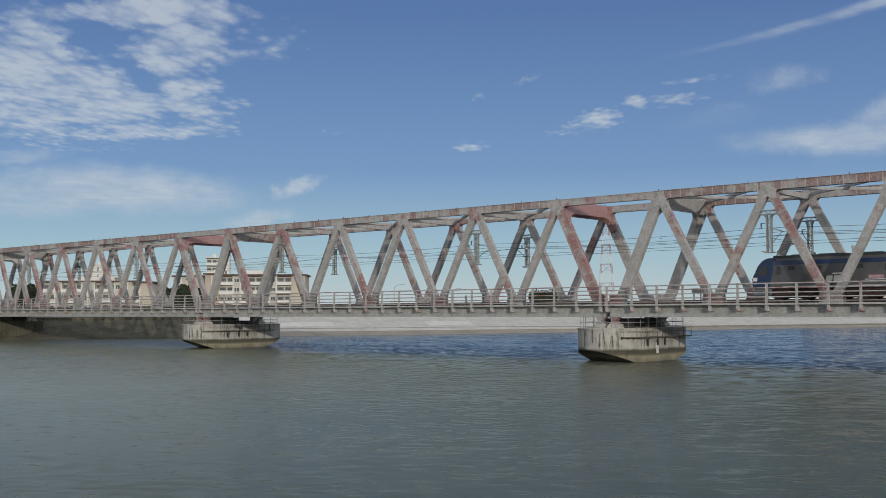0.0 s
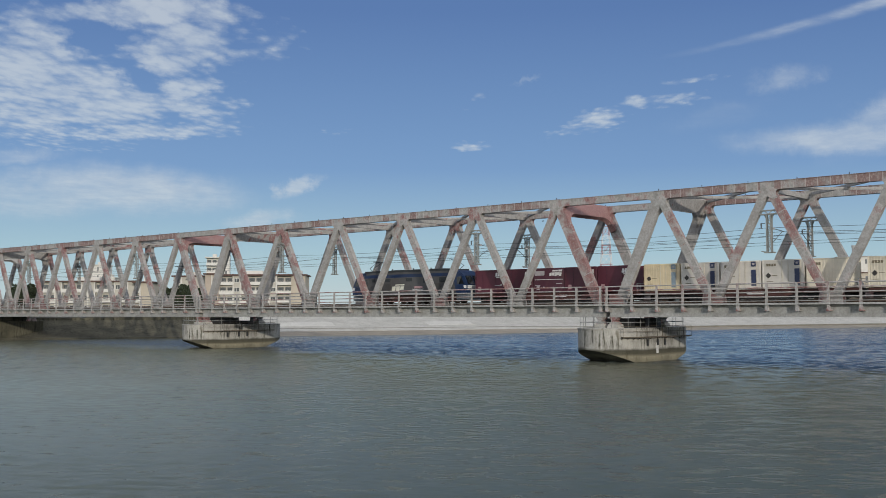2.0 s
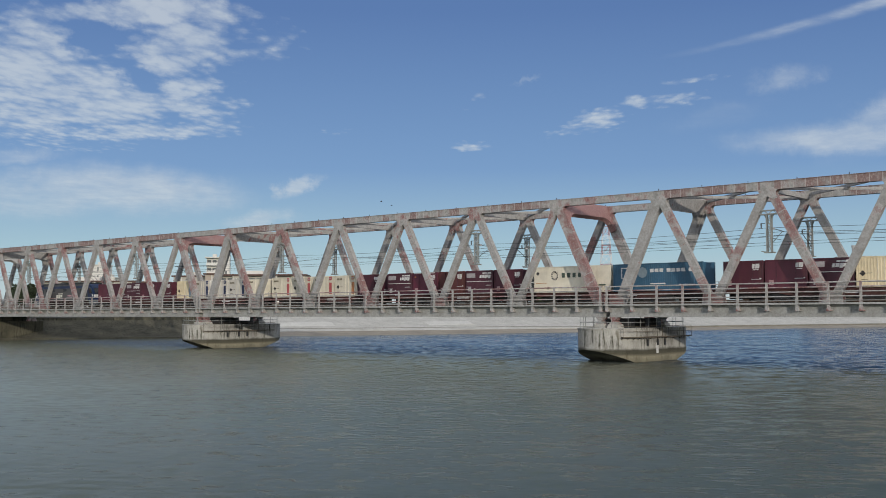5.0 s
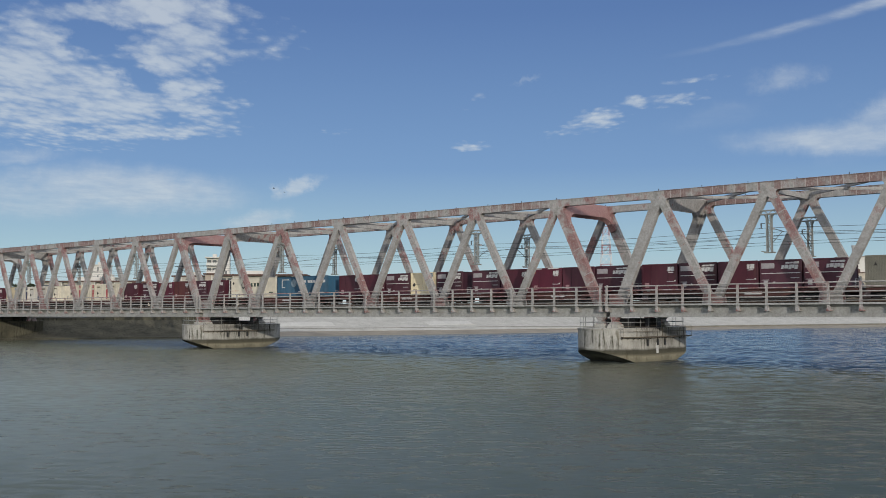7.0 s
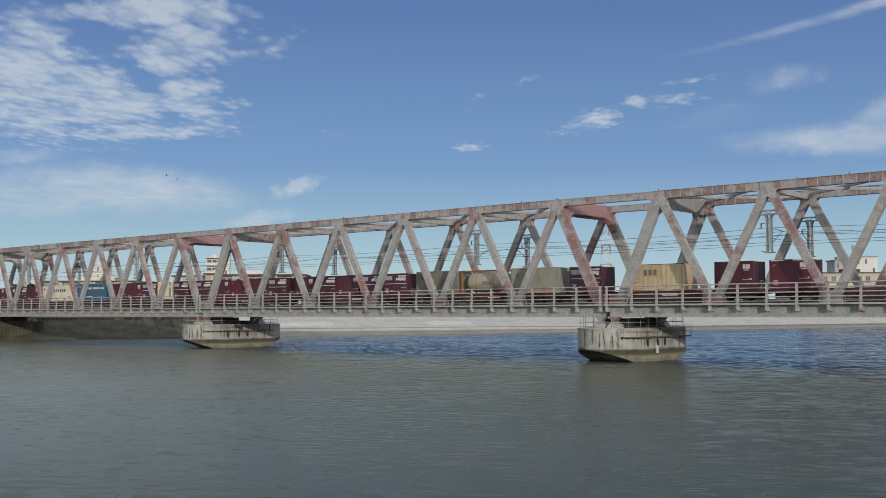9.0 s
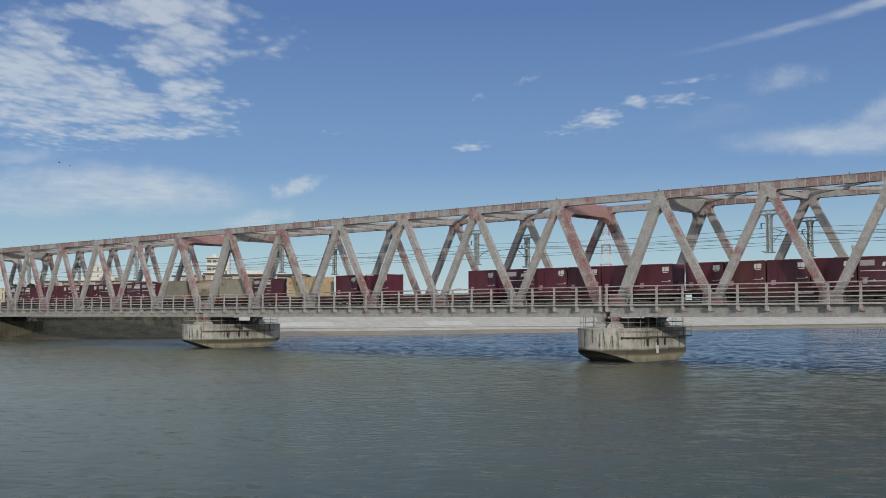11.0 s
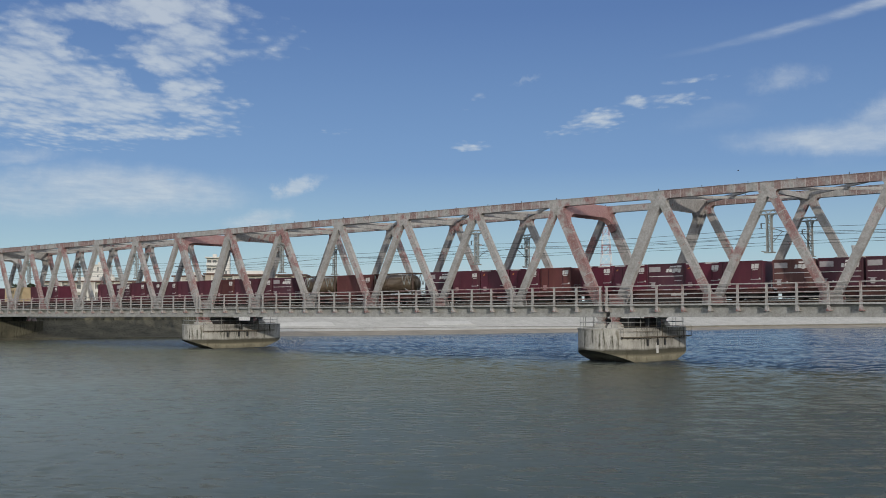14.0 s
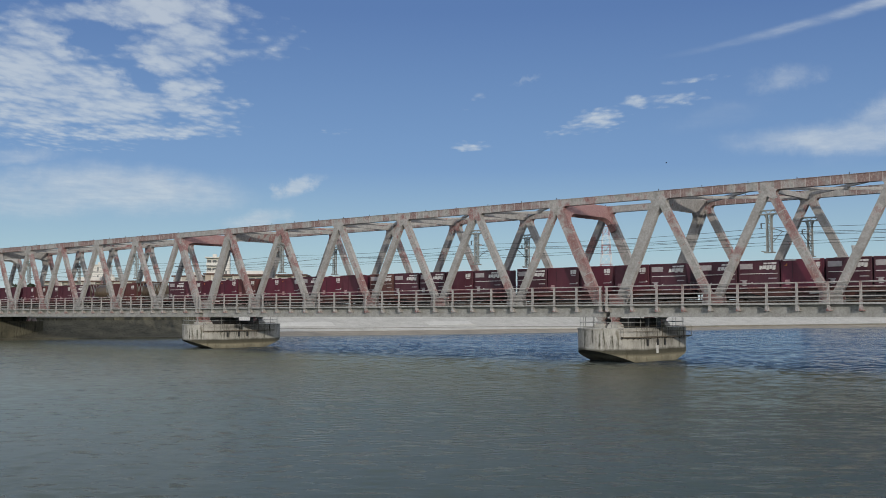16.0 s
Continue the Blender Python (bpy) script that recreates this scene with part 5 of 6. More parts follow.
    if kind in ("tank_cream", "tank_dark"):
        thing = new("tank_container")
        fm, tm = ("orange_frame", "tank_white") if kind == "tank_cream" else ("rust_frame", "tank_brown")
        bm = B()
        for x in (0, 6.06 - 0.14):
            for y in (-1.22, 1.08):
                box(bm, x, x + 0.14, y, y + 0.14, 0, 2.55)
            for z in (0, 2.41):
                box(bm, x, x + 0.14, -1.08, 1.08, z, z + 0.14)
        for y in (-1.22, 1.12):
            box(bm, 0.14, 5.92, y, y + 0.1, 0.02, 0.16)
            box(bm, 0.14, 5.92, y, y + 0.1, 2.42, 2.53)
        part("frame", bm, M[fm], thing, "steel container frame")
        bm = B()
        for y in (-1.17, 1.17):
            bar(bm, (0.1, y, 0.15), (1.2, y, 0.75), 0.09, 0.09)
            bar(bm, (5.96, y, 0.15), (4.86, y, 0.75), 0.09, 0.09)
            if kind == "tank_dark":
                for a, b in ((0.1, 0.9), (0.9, 1.7), (4.3, 5.1), (5.1, 5.9)):
                    bar(bm, (a, y, 2.4), ((a + b) / 2, y, 1.2), 0.06, 0.06)
                    bar(bm, (b, y, 2.4), ((a + b) / 2, y, 1.2), 0.06, 0.06)
        part("brace", bm, M[fm] if kind == "tank_cream" else M["mast"], thing)
        bm = B()
        n = 24
        prof = [(0.32, 0.0), (0.36, 0.45), (0.5, 0.8), (0.75, 1.0), (0.95, 1.06), (5.1, 1.06), (5.3, 1.0), (5.55, 0.8), (5.7, 0.45), (5.74, 0.0)]
        rings = []
        for x, r in prof[1:-1]:
            rings.append([bm.verts.new((x, r * math.cos(2 * math.pi * i / n), 1.3 + r * math.sin(2 * math.pi * i / n))) for i in range(n)])
        for a, b in zip(rings, rings[1:]):
            for i in range(n):
                bm.faces.new((a[i], a[(i + 1) % n], b[(i + 1) % n], b[i]))
        bm.faces.new(rings[0][::-1])
        bm.faces.new(rings[-1])
        ob = part("tank", bm, M[tm], thing)
        for f in ob.data.polygons:
            f.use_smooth = True
        bm = B()
        for x in (1.9, 4.2):
            pipe(bm, (x - 0.03, 0, 1.3), (x + 0.03, 0, 1.3), 1.075, 24)
        part("band", bm, M[fm], thing)
        bm = B()
        box(bm, 1.0, 5.0, -0.25, 0.25, 2.36, 2.42)
        pipe(bm, (3.0, 0, 2.3), (3.0, 0, 2.52), 0.25, 12)
        part("walkway", bm, M["galv"], thing)
        if kind == "tank_cream":
            bm = B()
            box(bm, 2.7, 3.8, -1.085, -1.03, 1.0, 1.35)
            part("placard", bm, M["khaki"], thing, "grey placard on the tank")
        word = "cream tank container in an orange steel frame" if kind == "tank_cream" else "dark brown tank container in a braced steel frame"
        return tagged(thing, word, "tank container", "freight containers")


def load(kind, at):
    if kind not in KINDS:
        KINDS[kind] = make_container(kind)
        return on_train(KINDS[kind], at)
    return on_train(copy_thing(KINDS[kind], Matrix()), at)


P, W_, N_, T_, F_ = "plain", "worn", "banner", "top_strip", "faded"
FIVE = {
    0: (P, P, N_, P, P),
    1: ("cream_grey", "cream_blue", "cream_blue", "cream_blue", "cream_plain"),
    2: ("cream_red", "cream_red", "cream_red", "cream_orange", P),
    3: (N_, T_, W_, N_, P),
    5: (P, P, N_, "cream_grey", N_),
    6: (N_, P, T_, P, N_),
    7: (P, N_, P, N_, N_),
    10: (T_, None, None, None, P),
    11: (N_, P, P, P, P),
    12: (P, W_, P, P, N_),
    14: (N_, P, T_, T_, W_),
    15: (T_, T_, N_, T_, P),
    16: (F_, N_, N_, P, N_),
    17: (N_, P, P, P, N_),
    18: (N_, N_, T_, N_, N_),
}
OTHER = {
    4: (("long_cream", 0.05), ("long_blue", 9.4)),
    8: (("grey20", 0.15), ("tank_cream", 6.75), ("grey20", 13.4)),
    9: ((N_, 0.12), ("yellow20", 6.72), (P, 15.62)),
    13: (("tank_dark", 0.5), ("rust20", 6.95), ("tank_dark", 13.2)),
}
WAGON_PITCH, FIRST = 20.6, 18.2
SHIFT = {0: 0.35, 1: 0.15, 3: -0.05, 14: 0.40, 15: 0.45, 16: -0.15, 17: 0.35}   # first container's place on its wagon
STEP = {0: 3.83, 15: 3.76, 16: 3.93}                                            # from container to container, where not 3.88
NUDGE = {14: 0.32, 16: -0.32}                                                   # wagons shifted to fit the camera's view
ON_DECK = []


def build_train():
    wagon = None
    for k in range(19):
        base = FIRST + WAGON_PITCH * k + NUDGE.get(k, 0.0)
        if wagon is None:
            wagon = on_train(make_wagon(), base)
        else:
            on_train(copy_thing(wagon, Matrix()), base)
        if k in FIVE:
            for i, kind in enumerate(FIVE[k]):
                if kind:
                    ON_DECK.append(load(kind, base + SHIFT.get(k, 0.15) + STEP.get(k, 3.88) * i))
        else:
            for kind, off in OTHER[k]:
                ON_DECK.append(load(kind, base + off))


def locomotive():
    thing = new("electric_locomotive")
    ln, h = 17.5, 1.4
    # body shell with raked cab ends
    bm = B()
    prof = [(0.0, 1.35), (0.0, 1.95), (0.55, 3.0), (1.0, 3.45), (1.5, 3.62), (ln - 1.5, 3.62), (ln - 1.0, 3.45), (ln - 0.55, 3.0), (ln, 1.95), (ln, 1.35), (ln - 0.1, 1.0), (0.1, 1.0)]
    prism(bm, prof, -h + 0.16, h - 0.16)
    for s in (-1,):
        y0, y1 = sorted((s * (h - 0.16), s * h))
        prism(bm, [(1.5, 1.05), (1.9, 3.35), (ln - 1.9, 3.35), (ln - 1.5, 1.05)], y0, y1)
    part("body", bm, M["loco_grey"], thing, "grey locomotive body side")
    for a, b in ((0, 1), (ln, -1)):
        bm = B()
        pr = [(a + b * 0.02, 1.05), (a - b * 0.03, 1.35), (a - b * 0.03, 1.95), (a + b * 0.52, 3.05), (a + b * 0.98, 3.5), (a + b * 1.5, 3.66), (a + b * 2.1, 3.66), (a + b * 1.88, 2.6), (a + b * 1.6, 1.05)]
        prism(bm, pr, -h, h)
        bmesh.ops.bevel(bm, geom=bm.edges[:], offset=0.08, segments=2, affect="EDGES")
        cab = part("cab", bm, M["loco_blue"], thing, "blue painted driver's cab")
        bm = B()
        n0, n1 = Vector((a + b * 0.02, 0, 2.1)), Vector((a + b * 0.50, 0, 3.0))
        for y in (-0.62, 0.62):
            bar(bm, n0 + Vector((-b * 0.03, y, 0)), n1 + Vector((-b * 0.03, y, 0)), 0.95, 0.06, (b, 0, -0.5))
        part("windscreen", bm, M["glass_dark"], cab, "dark sloping windscreen")
        bm = B()
        for s in (-1,):
            y0, y1 = sorted((s * (h + 0.004), s * (h + 0.02)))
            prism(bm, [(a + b * 0.42, 2.12), (a + b * 1.36, 2.12), (a + b * 1.36, 2.92), (a + b * 0.74, 2.95)], y0, y1)
        part("side_window", bm, M["glass_dark"], cab)
        bm = B()
        for s in (-1,):
            y0, y1 = sorted((s * (h + 0.004), s * (h + 0.02)))
            prism(bm, [(a + b * 0.05, 1.66), (a + b * 0.42, 1.66), (a + b * 0.42, 1.98), (a + b * 0.05, 1.98)], y0, y1)
        part("white_band", bm, M["white"], cab, "white band below the cab window")
        bm = B()
        box(bm, min(a - b * 0.09, a - b * 0.03), max(a - b * 0.09, a - b * 0.03), -1.3, 1.3, 1.62, 1.98)
        part("front_band", bm, M["white"], cab)
        for y in (-0.95, 0.95):
            bm = B()
            pipe(bm, (a - b * 0.04, y, 1.80), (a - b * 0.13, y, 1.80), 0.12, 10)
            part("headlight", bm, M["lens"], cab, "round glass headlight")
        bm = B()
        for s in (-1,):
            y0, y1 = sorted((s * (h + 0.004), s * (h + 0.02)))
            box(bm, min(a + b * 2.12, a + b * 2.62), max(a + b * 2.12, a + b * 2.62), y0, y1, 1.2, 3.0)
        part("cab_door", bm, M["loco_grey"], cab)
        bm = B()
        box(bm, min(a + b * 2.2, a + b * 2.54), max(a + b * 2.2, a + b * 2.54), -h - 0.03, -h - 0.018, 2.2, 2.92)
        part("door_window", bm, M["glass_dark"], cab)
        bm = B()
        box(bm, min(a - b * 0.05, a + b * 1.6), max(a - b * 0.05, a + b * 1.6), -1.25, 1.25, 0.42, 1.0, 0.06)
        part("skirt", bm, M["loco_skirt"], cab, "dull blue-grey skirt below the cab")
        bm = B()
        box(bm, min(a - b * 0.42, a), max(a - b * 0.42, a), -0.14, 0.14, 0.72, 0.98, 0.03)
        part("coupler", bm, M["black"], thing)
    bm = B()
    for s in (-1,):
        y0, y1 = sorted((s * (h - 0.002), s * (h + 0.014)))
        box(bm, 2.05, ln - 2.05, y0, y1, 3.02, 3.38)
    part("blue_band", bm, M["loco_blue"], thing, "dark blue band along the roof edge")
    bm = B()
    for s in (-1,):
        y0, y1 = sorted((s * (h - 0.002), s * (h + 0.02)))
        box(bm, 2.7, ln - 2.7, y0, y1, 1.05, 1.22)
    part("pale_sill", bm, M["loco_pale"], thing, "pale sill line along the body")
    for i, (x, w, z0, z1) in enumerate(((3.2, 0.6, 2.55, 2.92), (5.2, 0.9, 2.55, 2.92), (8.6, 0.9, 2.55, 2.92), (11.2, 1.0, 2.35, 2.92), (13.6, 1.1, 2.35, 2.92))):
        bm = B()
        for s in (-1,):
            y0, y1 = sorted((s * (h + 0.002), s * (h + 0.022)))
            box(bm, x, x + w, y0, y1, z0, z1)
            for j in range(4):
                zz = z0 + (z1 - z0) * (j + 0.5) / 4
                ya, yb = sorted((s * (h + 0.02), s * (h + 0.035)))
                box(bm, x + 0.04, x + w - 0.04, ya, yb, zz - 0.02, zz + 0.02)
        part("louvre", bm, M["loco_dark"], thing, "dark ventilation louvre")
    for x in (4.3, 11.9):
        bm = B()
        for s in (-1,):
            y0, y1 = sorted((s * (h + 0.002), s * (h + 0.022)))
            box(bm, x, x + 1.9, y0, y1, 1.5, 2.3)
        part("side_hatch", bm, M["loco_mid"], thing)
    for a, b, z0, z1 in ((6.38, 6.92, 1.52, 2.02), (7.02, 7.58, 1.52, 2.02), (7.68, 8.22, 1.62, 2.02), (6.95, 8.36, 2.12, 2.25)):
        bm = B()
        prism(bm, [(a, z0), (b, z0), (b + (z1 - z0) * 0.22, z1), (a + (z1 - z0) * 0.22, z1)], -h - 0.012, -h + 0.01)
        part("emblem", bm, M["loco_logo"], thing)
    plate(thing, 9.6, 11.2, 1.62, 1.68, "white", "stripe", 1.405)
    plate(thing, 9.9, 11.1, 1.75, 2.0, "marking_pink", "lettering_bar", 1.405)
    # roof gear
    bm = B()
    box(bm, 2.4, ln - 2.4, -1.0, 1.0, 3.62, 3.72)
    for x, l in ((3.2, 1.6), (5.6, 2.2), (9.0, 1.8), (11.6, 2.4)):
        box(bm, x, x + l, -0.75, 0.75, 3.72, 3.92, 0.05)
    for y in (-1.15, 1.15):
        box(bm, 1.8, ln - 1.8, y - 0.03, y + 0.03, 3.55, 3.84)
    for x in (4.9, 8.2, 10.9):
        pipe(bm, (x, 0.3, 3.7), (x, 0.3, 4.1), 0.07, 8)
    part("roof_gear", bm, M["loco_dark"], thing, "dark roof equipment and side boards")
    for x, g in ((2.55, 1), (ln - 2.55, -1)):
        bm = B()
        box(bm, x - 0.8, x + 0.8, -0.6, 0.6, 3.72, 3.80)
        for y in (-0.5, 0.5):
            pipe(bm, (x, y * 0.9, 3.78), (x - 0.75 * g, y * 0.6, 4.22), 0.035, 6)
            pipe(bm, (x - 0.75 * g, y * 0.6, 4.22), (x + 0.50 * g, y * 0.8, 4.92), 0.03, 6)
        for xx in (x + 0.35 * g, x + 0.70 * g):
            pipe(bm, (xx, -0.85, 4.94), (xx, 0.85, 4.94), 0.03, 6)
        part("pantograph", bm, M["wire"], thing, "raised pantograph")
    for x in (3.2, 8.75, 14.3):
        bogie(thing, x, 0.56, 2.4)
    bm = B()
    for x in (5.6, 11.0):
        box(bm, x - 0.7, x + 0.7, -1.2, 1.2, 0.35, 1.0, 0.05)
    box(bm, 1.7, ln - 1.7, -1.1, 1.1, 0.30, 1.02)
    part("under_box", bm, M["loco_under"], thing)
    return on_train(tagged(thing, "blue and grey electric locomotive with raised pantographs", "locomotive"), 0.0)


locomotive()
build_train()


def relay_box(x):
    thing = new("relay_box")
    thing.location = (x, YF - 1.1, RAIL_Z)
    bm = B()
    box(bm, -0.5, 0.5, -0.22, 0.22, 0.80, 1.26, 0.02)
    part("case", bm, M["mast"], thing)
    bm = B()
    box(bm, -0.56, 0.56, -0.28, 0.28, 1.26, 1.31)
    part("lid", bm, M["galv"], thing)
    for a in (-0.36, 0.36):
        bm = B()
        box(bm, a - 0.05, a + 0.05, -0.05, 0.05, -0.5, 0.80)
        part("leg", bm, M["mast"], thing)
    return tagged(thing, "grey steel relay box on two legs beside the track", "relay box", "trackside boxes")


def marker_post(x):
    bm = B()
    box(bm, x - 0.07, x + 0.07, YF - 1.17, YF - 1.03, RAIL_Z - 0.5, RAIL_Z + 1.0, 0.01)
    box(bm, x - 0.13, x + 0.13, YF - 1.19, YF - 1.165, RAIL_Z + 0.62, RAIL_Z + 0.96)
    return tagged(obj("marker_post", bm, M["mast"]), "short weathered marker post beside the track", "post", "marker posts")


for x in (-47.4, -44.9):
    relay_box(x)
for x in (-76.6, -74.1):
    marker_post(x)


# ---- the far side: buildings, trees, tower ----
FWD, RGT = Vector((math.sin(YAW), math.cos(YAW), 0)), Vector((math.cos(YAW), -math.sin(YAW), 0))
GROUND = 4.6


def far_point(across, depth):
    """Ground point placed to fit the camera's view: depth ahead of it; across as a share of the depth."""
    return FWD * depth + RGT * across * depth


def building(name, label, a0, a1, depth, deep, height, floors, bays, wall, roof, turn=0.0, gap=0.42):
    thing = new(name)
    p = far_point((a0 + a1) / 2, depth)
    w = (a1 - a0) * depth
    thing.location = (p.x, p.y, GROUND)
    thing.rotation_euler.z = -YAW + radians(turn)
    h = w / 2
    bm = B()
    box(bm, -h, h, 0, deep, -2.5, height)
    part("wall", bm, M[wall], thing)
    bm = B()
    box(bm, -h - 0.35, h + 0.35, -0.5, deep + 0.35, height, height + 0.35)
    box(bm, -h * 0.4, -h * 0.1, deep * 0.4, deep * 0.7, height + 0.35, height + 1.6)
    part("roof", bm, M[roof], thing)
    fh = height / floors
    bw = w / bays
    wn, pn = None, None
    rng = random.Random(int(depth * 10 + bays))
    for f in range(floors):
        for b in range(bays):
            x, z = -h + bw * (b + 0.5), fh * (f + 0.5)
            if wn is not None and rng.random() < 0.22:
                continue
            if wn is None:
                bm = B()
                ww, wh = bw * (1 - gap) / 2, fh * 0.27
                for q in ((-ww, -ww + 0.09, -wh, wh), (ww - 0.09, ww, -wh, wh), (-ww, ww, -wh, -wh + 0.09), (-ww, ww, wh - 0.09, wh), (-0.04, 0.04, -wh, wh)):
                    box(bm, q[0], q[1], -0.09, 0.06, q[2], q[3])
                wn = part("window", bm, M["frame_grey"], thing)
                bm = B()
                box(bm, -ww + 0.05, ww - 0.05, -0.03, 0.05, -wh + 0.05, wh - 0.05)
                pn = part("pane", bm, M["far_glass"], wn)
                wn.location = (x, 0, z)
            else:
                o = new("window", wn.data)
                o.parent, o.location = thing, (x, 0, z)
                q = new("pane", pn.data)
                q.parent = o
    for s in (-1, 1):
        for f in range(floors):
            for yy in (deep * 0.3, deep * 0.65):
                bm = B()
                xs = sorted((s * (h - 0.03), s * (h + 0.05)))
                box(bm, xs[0], xs[1], yy - 0.6, yy + 0.6, fh * (f + 0.4), fh * (f + 0.7))
                part("window", bm, M["far_glass"], thing)
    return tagged(thing, label, "building", "buildings behind the bank")


def apartment(name, label, a0, a1, depth, deep, height, floors, bays, wall, turn=0.0, roof="roof_brown"):
    """A block of flats; bays: w a windowed wall, r a recessed balcony, p a plain wall."""
    thing = new(name)
    p = far_point((a0 + a1) / 2, depth)
    w = (a1 - a0) * depth
    h, bw, fh = w / 2, (a1 - a0) * depth / len(bays), height / floors
    thing.location = (p.x, p.y, GROUND)
    thing.rotation_euler.z = -YAW + radians(turn)
    bm = B()
    box(bm, -h, h, 1.4, deep, -2.5, height)
    part("wall", bm, M[wall], thing)
    bm = B()
    box(bm, -h - 0.5, h + 0.5, -0.7, deep + 0.4, height, height + 0.42)
    part("roof", bm, M[roof], thing, "brown overhanging roof edge" if roof == "roof_brown" else "")
    bm = B()
    box(bm, -h * 0.35, h * 0.15, deep * 0.5, deep * 0.8, height + 0.42, height + 1.7)
    part("roof_house", bm, M["wall_white"], thing)
    shared = {}

    def repeat(key, name, mat, make, x, z, parent):
        if key not in shared:
            bm = B()
            make(bm)
            o = part(name, bm, M[mat], parent)
            shared[key] = o.data
        else:
            o = new(name, shared[key])
            o.parent = parent
        o.location = (x, 0, z)
        return o

    def window_frame(bm):
        ww, wh = bw * 0.36, fh * 0.20
        for q in ((-ww, -ww + 0.1, -wh, wh), (ww - 0.1, ww, -wh, wh), (-ww, ww, -wh - 0.12, -wh), (-ww, ww, wh, wh + 0.1), (-0.05, 0.05, -wh, wh)):
            box(bm, q[0], q[1], -0.08, 0.1, q[2], q[3])

    for i, kind in enumerate(bays):
        x = -h + bw * (i + 0.5)
        if kind in "wp":
            bm = B()
            box(bm, -bw / 2, bw / 2, 0, 1.398, -2.5, height)
            o = part("wall_panel", bm, M[wall], thing)
            o.location.x = x
        if i and kind != bays[i - 1]:
            bm = B()
            box(bm, -0.16, 0.16, -0.25, 1.39, -1, height - 0.002)
            o = part("fin_wall", bm, M["wall_white"], thing)
            o.location.x = x - bw / 2
        for f in range(floors):
            z = fh * (f + 0.5)
            if kind == "w":
                o = repeat("frame", "window", "wall_white", window_frame, x, z, thing)
                repeat("pane", "pane", "far_glass", lambda bm: box(bm, -bw * 0.35, bw * 0.35, -0.02, 0.06, -fh * 0.2, fh * 0.2), 0, 0, o)
            elif kind == "r":
                o = repeat("balcony", "balcony", "wall_white", lambda bm: (box(bm, -bw / 2 + 0.003, bw / 2 - 0.003, -0.12, 1.395, -fh * 0.5, -fh * 0.44), box(bm, -bw / 2 + 0.003, bw / 2 - 0.003, -0.12, -0.02, -fh * 0.44, -fh * 0.16), box(bm, -bw / 2 + 0.003, bw / 2 - 0.003, -0.10, -0.05, -fh * 0.10, -fh * 0.07)), x, z, thing)
                repeat("door", "balcony_door", "far_glass", lambda bm: box(bm, -bw * 0.38, bw * 0.38, 1.32, 1.39, -fh * 0.42, fh * 0.26), 0, 0, o)
    return tagged(thing, label, "building", "buildings behind the bank")


M["wall_white"] = plain("white_render", (0.70, 0.68, 0.62), 0.85, 0, 0.12, 0.15)
M["wall_cream"] = plain("cream_render", (0.53, 0.50, 0.43), 0.85, 0, 0.12, 0.15)
M["wall_beige"] = plain("beige_render", (0.54, 0.48, 0.38), 0.85, 0, 0.15, 0.15)
M["wall_brown"] = plain("brown_render", (0.50, 0.42, 0.34), 0.85, 0, 0.15, 0.15)
M["wall_grey"] = plain("grey_render", (0.42, 0.41, 0.39), 0.85, 0, 0.15, 0.15)
M["roof_brown"] = plain("brown_roof_edge", (0.12, 0.07, 0.055), 0.8, 0, 0.2, 0.3)
M["roof_grey"] = plain("grey_roof_slab", (0.34, 0.33, 0.31), 0.85, 0, 0.2, 0.3)
M["frame_grey"] = plain("window_frame_grey", (0.35, 0.34, 0.32), 0.6)
M["far_glass"] = plain("window_glass", (0.12, 0.13, 0.13), 0.15, 0, 0.3, 0.8)
M["tower_red"] = plain("tower_red_paint", (0.44, 0.23, 0.23), 0.7)
M["tower_white"] = plain("tower_white_paint", (0.78, 0.76, 0.74), 0.7)
M["bark"] = plain("bark", (0.08, 0.06, 0.045), 0.9, 0, 0.4, 4, 0.4)
M["leaf"] = plain("dark_leaves", (0.035, 0.05, 0.022), 0.8, 0, 0.5, 2)
M["feather"] = plain("dark_feathers", (0.03, 0.028, 0.026), 0.8, 0, 0.3, 20)

apartment("apartment_block", "cream four-storey apartment block with recessed white balconies", -0.2156, -0.1462, 300, 11, 10.7, 4, "rrwrrrrwrr", "wall_cream", 2)
apartment("apartment_block", "beige plain end wall of the apartment block", -0.1460, -0.1325, 301, 12, 10.7, 4, "pp", "wall_beige", 2)
apartment("apartment_block", "beige wing of the apartment block with small windows", -0.2287, -0.2160, 299, 12, 11.0, 4, "pw", "wall_brown", 2)
apartment("apartment_block", "pale cream apartment block behind a dark tree", -0.2590, -0.2290, 305, 10, 10.6, 4, "wpww", "wall_cream", 2)
apartment("apartment_tower", "white seven-storey apartment tower with dark balcony recesses", -0.2276, -0.2128, 385, 10, 20.3, 7, "rrr", "wall_white", 8, "wall_white")
building("stair_tower", "white stair tower rising beside the apartment tower", -0.2125, -0.2055, 386.5, 6, 23.0, 7, 1, "wall_white", "roof_grey", 8, 0.7)
apartment("low_block", "long cream three-storey block with dark balcony recesses", -0.3850, -0.2975, 325, 10, 9.8, 3, "rrprrrwprrrwrp", "wall_cream", 3)
apartment("low_block", "tan three-storey block with a plain end wall", -0.2970, -0.2795, 322, 10, 9.4, 3, "rpp", "wall_beige", 3)
building("white_building", "white windowless block rising behind the lower roofs", -0.3390, -0.3250, 430, 9, 19.8, 6, 1, "wall_white", "wall_white", 0, 0.9)
building("white_building", "lower white block beside a taller one", -0.3245, -0.3160, 432, 9, 14.6, 5, 1, "wall_white", "wall_white", 0, 0.9)
